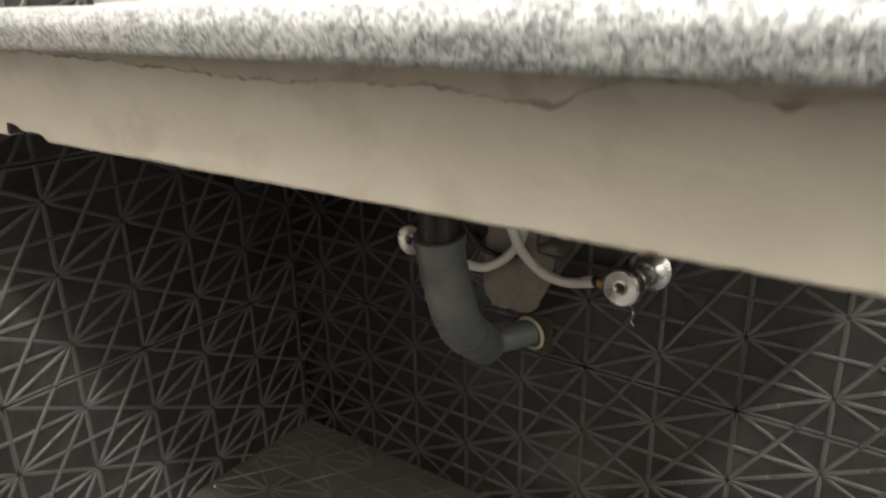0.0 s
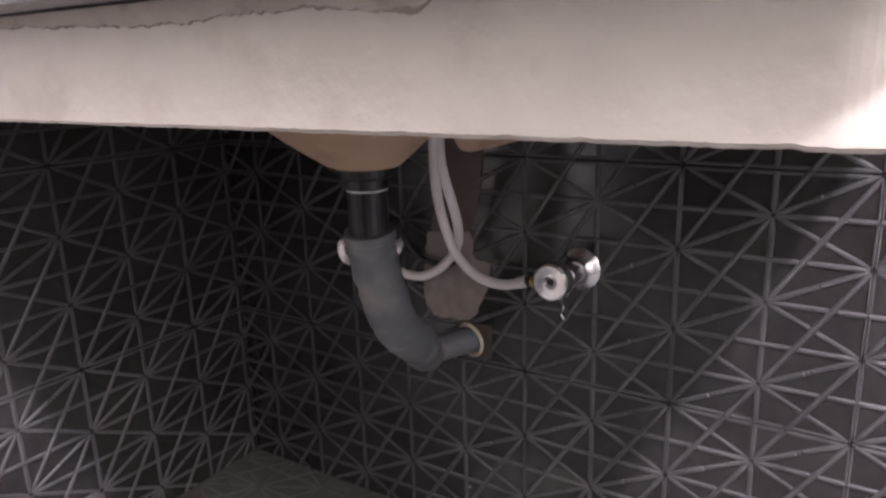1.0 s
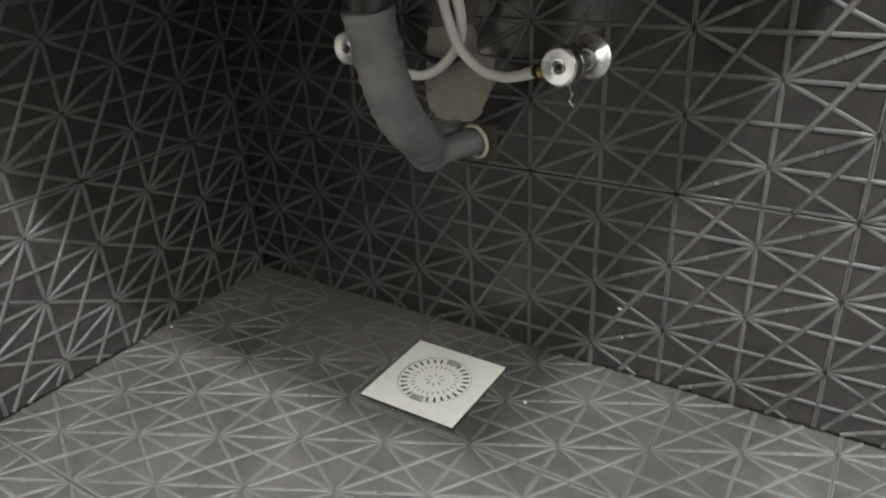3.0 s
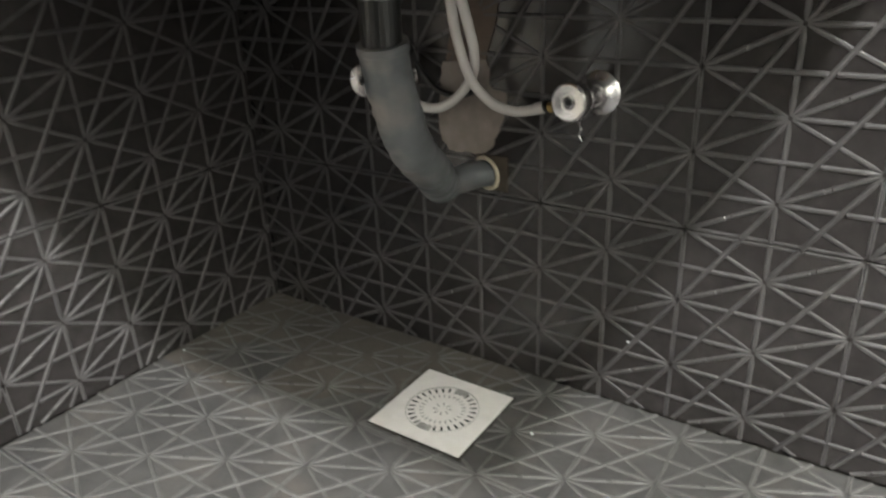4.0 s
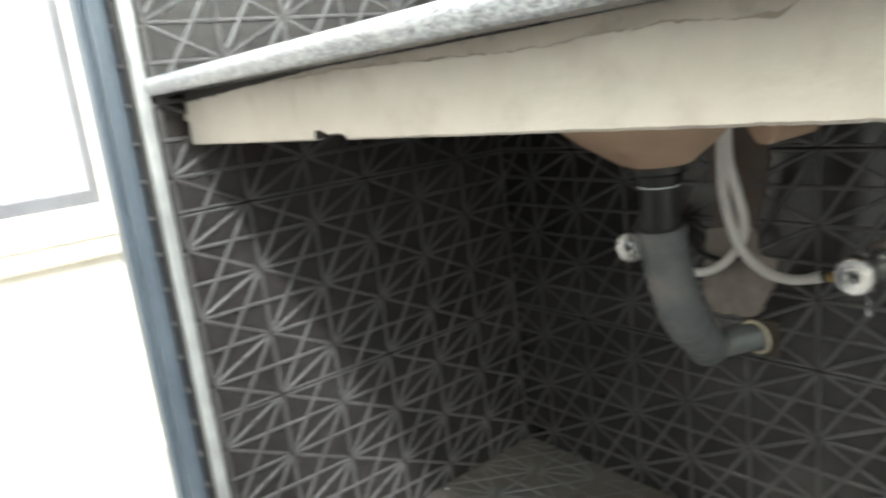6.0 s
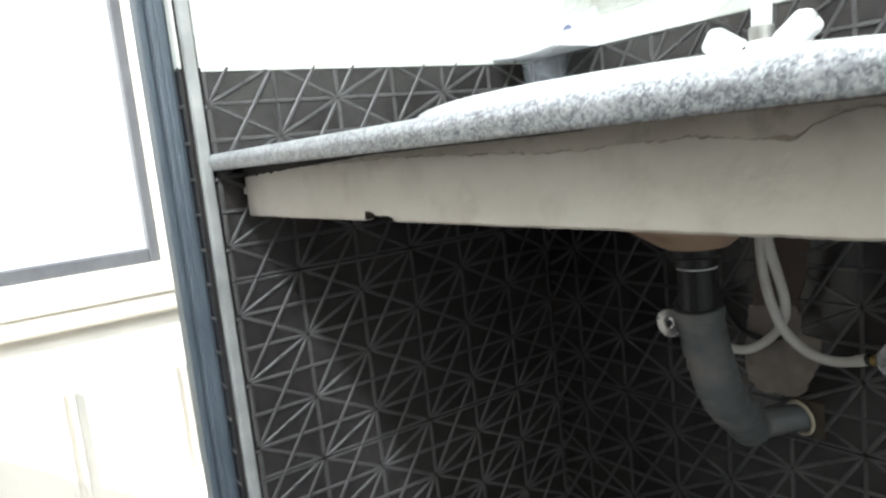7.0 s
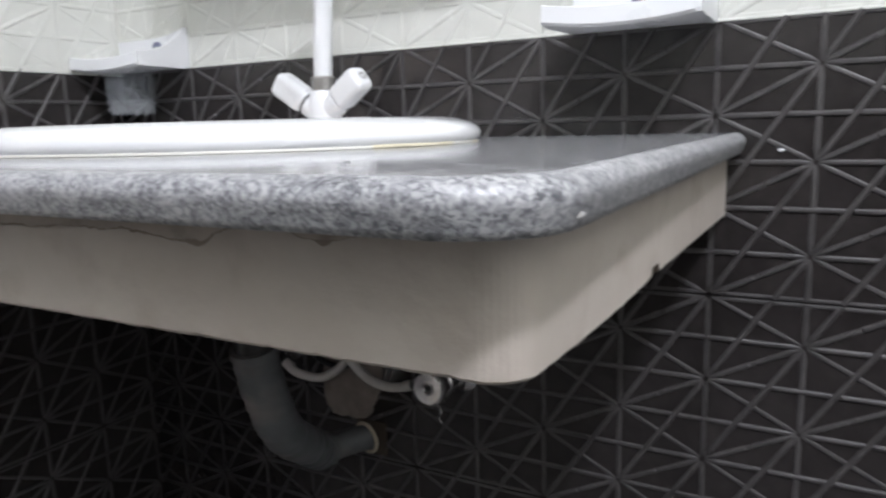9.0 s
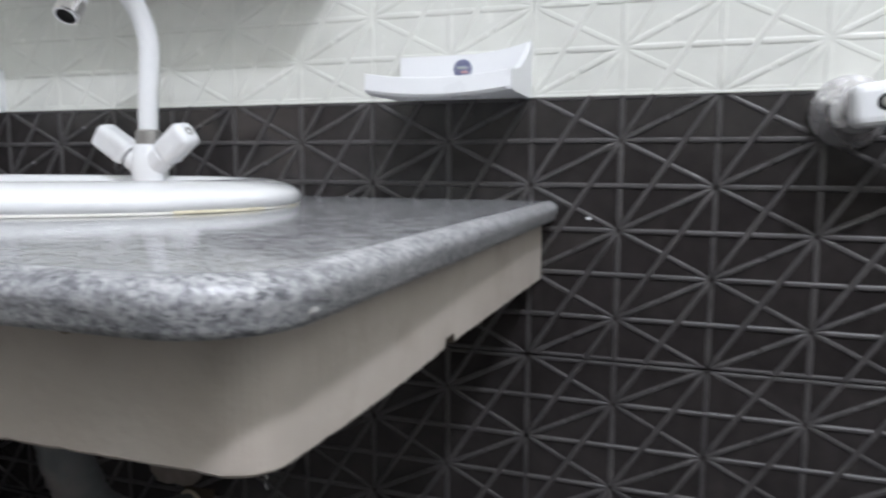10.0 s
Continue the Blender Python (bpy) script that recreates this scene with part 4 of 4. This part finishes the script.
part("screw_hole", a_lathe([(0.0046, 0.0012), (0.0072, 0.0012), (0.0076, 0.0), (0.0046, 0.0)], (WX + 0.014, -0.090, WZ + 0.003), axis=(0, -1, 0), sides=18), DARK_HOLE, handle)
part("screw_cap", a_lathe([(0, 0.0016), (0.0040, 0.0012), (0.0046, 0.0), (0, 0.0)], (WX + 0.014, -0.090, WZ + 0.003), axis=(0, -1, 0), sides=14), DULL_METAL, handle)
part("spout", a_tube(smooth_path([(WX + 0.02, -0.060, WZ - 0.006), (WX + 0.06, -0.062, WZ - 0.010), (WX + 0.10, -0.062, WZ - 0.016), (WX + 0.125, -0.062, WZ - 0.040)], 6), 0.011, 16), CHROME, wtap, smooth=True)

# out of view; added and sized to cast the shadow on the white tiles
cabinet = thing("mirror_cabinet", "unseen white mirror cabinet on the wall above the basin, sized from its shadow", "cabinet")
part("body", a_box(0.22, 0.745, -0.112, -0.002, 1.06, 1.60, bevel=0.003), WHITE_PLASTIC, cabinet)
part("mirror", a_box(0.225, 0.74, -0.117, -0.1125, 1.065, 1.595), CHROME, cabinet)

# dirt film on the floor's corner: thickest in the corner, thinning out between the ridges
bm = bmesh.new()
NX, NY = 66, 36
grid = []
for i in range(NX + 1):
    row = []
    for j in range(NY + 1):
        x, y = 0.003 + 0.60 * i / NX, -0.003 - 0.27 * j / NY
        d = x / 0.50 + 0.55 * (-y / 0.25) ** 2 + 0.20 * noise.noise(Vector((x * 9, y * 9, 3.0)))
        row.append(bm.verts.new((x, y, 0.0026 - 0.0028 * max(d, 0.0))))
    grid.append(row)
for i in range(NX):
    for j in range(NY):
        bm.faces.new((grid[i][j], grid[i + 1][j], grid[i + 1][j + 1], grid[i][j + 1]))
tagged(part("dirt_film", bm, DIRT, smooth=True), "brownish dried dirt film on the floor tiles in the corner", "dirt", kind="stuff")

# specks of old paint on the tiles
for x, z, r in ((0.706, 0.103, 0.0024), (1.034, 0.748, 0.0030)):
    bm = bmesh.new()
    bmesh.ops.create_icosphere(bm, subdivisions=1, radius=r, matrix=Matrix.Translation((x, -0.0004 - r * 0.2, z)) @ Matrix.Diagonal((1.3, 0.35, 0.7, 1)))
    tagged(part("paint_speck", bm, WHITE_PLASTIC), "small dried white paint speck on the dark tile", "paint speck", group="paint specks")
for x, y in ((0.626, -0.134), (0.018, -0.239)):
    bm = bmesh.new()
    bmesh.ops.create_icosphere(bm, subdivisions=1, radius=0.0026, matrix=Matrix.Translation((x, y, 0.0022)) @ Matrix.Diagonal((1.2, 0.8, 0.5, 1)))
    tagged(part("paint_speck", bm, WHITE_PLASTIC), "small dried white paint speck on the floor tiles", "paint speck", group="paint specks")


# drops of water on the granite
for x, y, r in ((0.853, -0.570, 0.0019), (0.847, -0.577, 0.0013), (0.868, -0.537, 0.0017)):
    bm = bmesh.new()
    bmesh.ops.create_icosphere(bm, subdivisions=2, radius=r, matrix=Matrix.Translation((x, y, C_TOP + 0.0001)) @ Matrix.Diagonal((1.3, 1.0, 0.5, 1)))
    tagged(part("water_drop", bm, DROP_M, smooth=True), "small clear water drop on the granite", "water drop", group="water drops")


# ---- relief tiles, last ----
CELL_U, CELL_V = 0.1, 0.05


SECTION = ((1.0, 0.0), (0.80, 0.70), (0.42, 1.0), (-0.42, 1.0), (-0.80, 0.70), (-1.0, 0.0))   # across a ridge: share of its half width, of its height


def ridge(bm, a, b, s0, s1, half, high, notches=()):
    """A low ridge from a to b on the tile's face, sunk to nothing at an end that meets a star's heart and notched where a steep ridge crosses."""
    d = b - a
    n = d.length
    if n < 0.006:
        return
    d /= n
    w = Vector((-d.y, d.x, 0))
    fade = min(0.014, n * 0.42)
    cuts = [(0.0026, 0.40, 0.15), (fade, 1.0, 1.0)] if s0 else [(0.0, 1.0, 1.0)]
    stop = n - fade if s1 else n
    for s in notches:
        if cuts[-1][0] + 0.006 < s < stop - 0.006:
            cuts += [(s - 0.0050, 1.0, 1.0), (s - 0.0035, 0.9, 0.30), (s + 0.0035, 0.9, 0.30), (s + 0.0050, 1.0, 1.0)]
    cuts += [(n - fade, 1.0, 1.0), (n - 0.0026, 0.40, 0.15)] if s1 else [(n, 1.0, 1.0)]
    prev = first = None
    for s, kw, kh in cuts:
        p = a + d * s
        row = [bm.verts.new(p + w * half * kw * u + Vector((0, 0, high * kh * v))) for u, v in SECTION]
        if prev:
            for i in range(len(SECTION) - 1):
                bm.faces.new((prev[i], row[i], row[i + 1], prev[i + 1])).material_index = 1
        first = first or row
        prev = row
    bm.faces.new(first[::-1]).material_index = 1
    bm.faces.new(prev).material_index = 1


def tile_mesh(name, u0, u1, v0, v1, mats, half=0.0028, high=0.0021):
    """A tile whose face is the piece u0..u1, v0..v1 of the star lattice; its face lies at local z = 0."""
    bm = bmesh.new()
    g = 0.0003
    w, h = u1 - u0, v1 - v0
    ch = 0.0008
    lo = [bm.verts.new((x, y, -0.007)) for x, y in ((g, g), (w - g, g), (w - g, h - g), (g, h - g))]
    mid = [bm.verts.new((x, y, -ch)) for x, y in ((g, g), (w - g, g), (w - g, h - g), (g, h - g))]
    hi = [bm.verts.new((x, y, 0)) for x, y in ((g + ch, g + ch), (w - g - ch, g + ch), (w - g - ch, h - g - ch), (g + ch, h - g - ch))]
    for a, b in ((lo, mid), (mid, hi)):
        for i in range(4):
            bm.faces.new((a[i], a[(i + 1) % 4], b[(i + 1) % 4], b[i]))
    bm.faces.new(hi)
    inset = 0.0030
    eps = 1e-6
    e = 0.0009

    def add(p, q, stars, kw, kh, crossed=()):
        """Clip p..q to the face and lay ridges between the stars on it."""
        t0, t1 = 0.0, 1.0
        dx, dy = q[0] - p[0], q[1] - p[1]
        for den, low, high_ in ((dx, u0 + e - p[0], u1 - e - p[0]), (dy, v0 + e - p[1], v1 - e - p[1])):
            if abs(den) < eps:
                if low > 0 or high_ < 0:
                    return
                continue
            a, b = low / den, high_ / den
            if a > b:
                a, b = b, a
            t0, t1 = max(t0, a), min(t1, b)
        if t1 - t0 < eps:
            return
        A = Vector((p[0] + dx * t0 - u0, p[1] + dy * t0 - v0, 0))
        Bv = Vector((p[0] + dx * t1 - u0, p[1] + dy * t1 - v0, 0))
        ridge(bm, A, Bv, stars[0] and t0 < 0.06, stars[1] and t1 > 0.94, half * kw, high * kh, [(c - t0) * math.hypot(dx, dy) for c in crossed])

    i0, i1 = math.floor(u0 / CELL_U) - 2, math.ceil(u1 / CELL_U) + 2
    j0, j1 = math.floor(v0 / CELL_V) - 4, math.ceil(v1 / CELL_V) + 4
    for i in range(i0, i1 + 1):
        for j in range(j0, j1 + 1):
            if (i + j) % 2:
                continue
            s = (i * CELL_U, j * CELL_V)
            for di, dj in ((2, 0), (0, 2), (1, 1), (1, -1), (1, 3)):
                kw, kh = {(1, -1): (0.9, 0.55), (0, 2): (1.1, 0.65)}.get((di, dj), (1.0, 1.0))
                crossed = {(2, 0): (1 / 3, 2 / 3), (1, 1): (0.5,), (1, -1): (0.5,)}.get((di, dj), ())
                p, q = s, ((i + di) * CELL_U, (j + dj) * CELL_V)
                if dj == 0:
                    for edge, sign in ((v0, 1), (v1, -1)):
                        if abs(s[1] - edge) < 1e-4:
                            p, q = (p[0], edge + sign * inset), (q[0], edge + sign * inset)
                            kw, kh = 0.75, 0.5
                if di == 0:
                    for edge, sign in ((u0, 1), (u1, -1)):
                        if abs(s[0] - edge) < 1e-4:
                            p, q = (edge + sign * 0.0015, p[1]), (edge + sign * 0.0015, q[1])
                            kw = 0.5
                add(p, q, (True, True), kw, kh, crossed)
    me = bpy.data.meshes.new(name)
    bm.to_mesh(me)
    bm.free()
    for m in mats:
        me.materials.append(m)
    return me


TILE_CACHE = {}


def lay(parent, name, frame_m, us, vs, ou, ov, mats_of, lift=0.0006):
    """Tiles between the joints us and vs on a face given by frame_m (local x, y in the face, z out of it)."""
    for u0, u1 in zip(us, us[1:]):
        for v0, v1 in zip(vs, vs[1:]):
            mats = mats_of(v0)
            a, b = round((u0 - ou) % 0.2, 4), round((v0 - ov) % 0.1, 4)
            key = (a, b, round(u1 - u0, 4), round(v1 - v0, 4), mats[0].name)
            if key not in TILE_CACHE:
                TILE_CACHE[key] = tile_mesh("tile", a, a + u1 - u0, b, b + v1 - v0, mats, *{LIGHT_TILE: (0.0034, 0.0012), FLOOR_TILE: (0.0030, 0.0020)}.get(mats[0], (0.0031, 0.0026)))
            ob = new(name, TILE_CACHE[key])
            ob.parent = parent
            ob.matrix_basis = frame_m @ pose(u0, v0, random.uniform(-lift, lift), random.uniform(-0.12, 0.12), random.uniform(-0.12, 0.12), 0)


def joints(lo, hi, at, step):
    k = math.ceil((lo - at) / step + 1e-6)
    out = [lo]
    while at + k * step < hi - 0.012:
        if at + k * step > lo + 0.012:
            out.append(at + k * step)
        k += 1
    return out + [hi]


def wall_mats(v0):
    return (DARK_TILE, DARK_RIDGE) if v0 < BAND - 0.01 else (LIGHT_TILE, LIGHT_TILE)


rows_z = joints(0.0, TOP, ZJ, ROW)
# back wall: x to the right, z up, face towards -y
lay(wall_back, "wall_tile", Matrix(((1, 0, 0, 0), (0, 0, -1, 0), (0, 1, 0, 0), (0, 0, 0, 1))), joints(0.0, 2.367, BX, 0.2), rows_z, BX, ZJ, wall_mats)
# side wall: y to the right, z up, face towards +x
lay(wall_side, "wall_tile", Matrix(((0, 0, 1, 0), (1, 0, 0, 0), (0, 1, 0, 0), (0, 0, 0, 1))), joints(END_A, -0.0012, AY, 0.2), rows_z, AY, ZJ, wall_mats)
# floor: x, y, face up
lay(floor, "floor_tile", Matrix.Identity(4), joints(0.004, 2.4, FX, 0.2), joints(-1.74, -0.004, FY, 0.3), FX, FY, lambda v: (FLOOR_TILE, FLOOR_RIDGE), 0.0009)
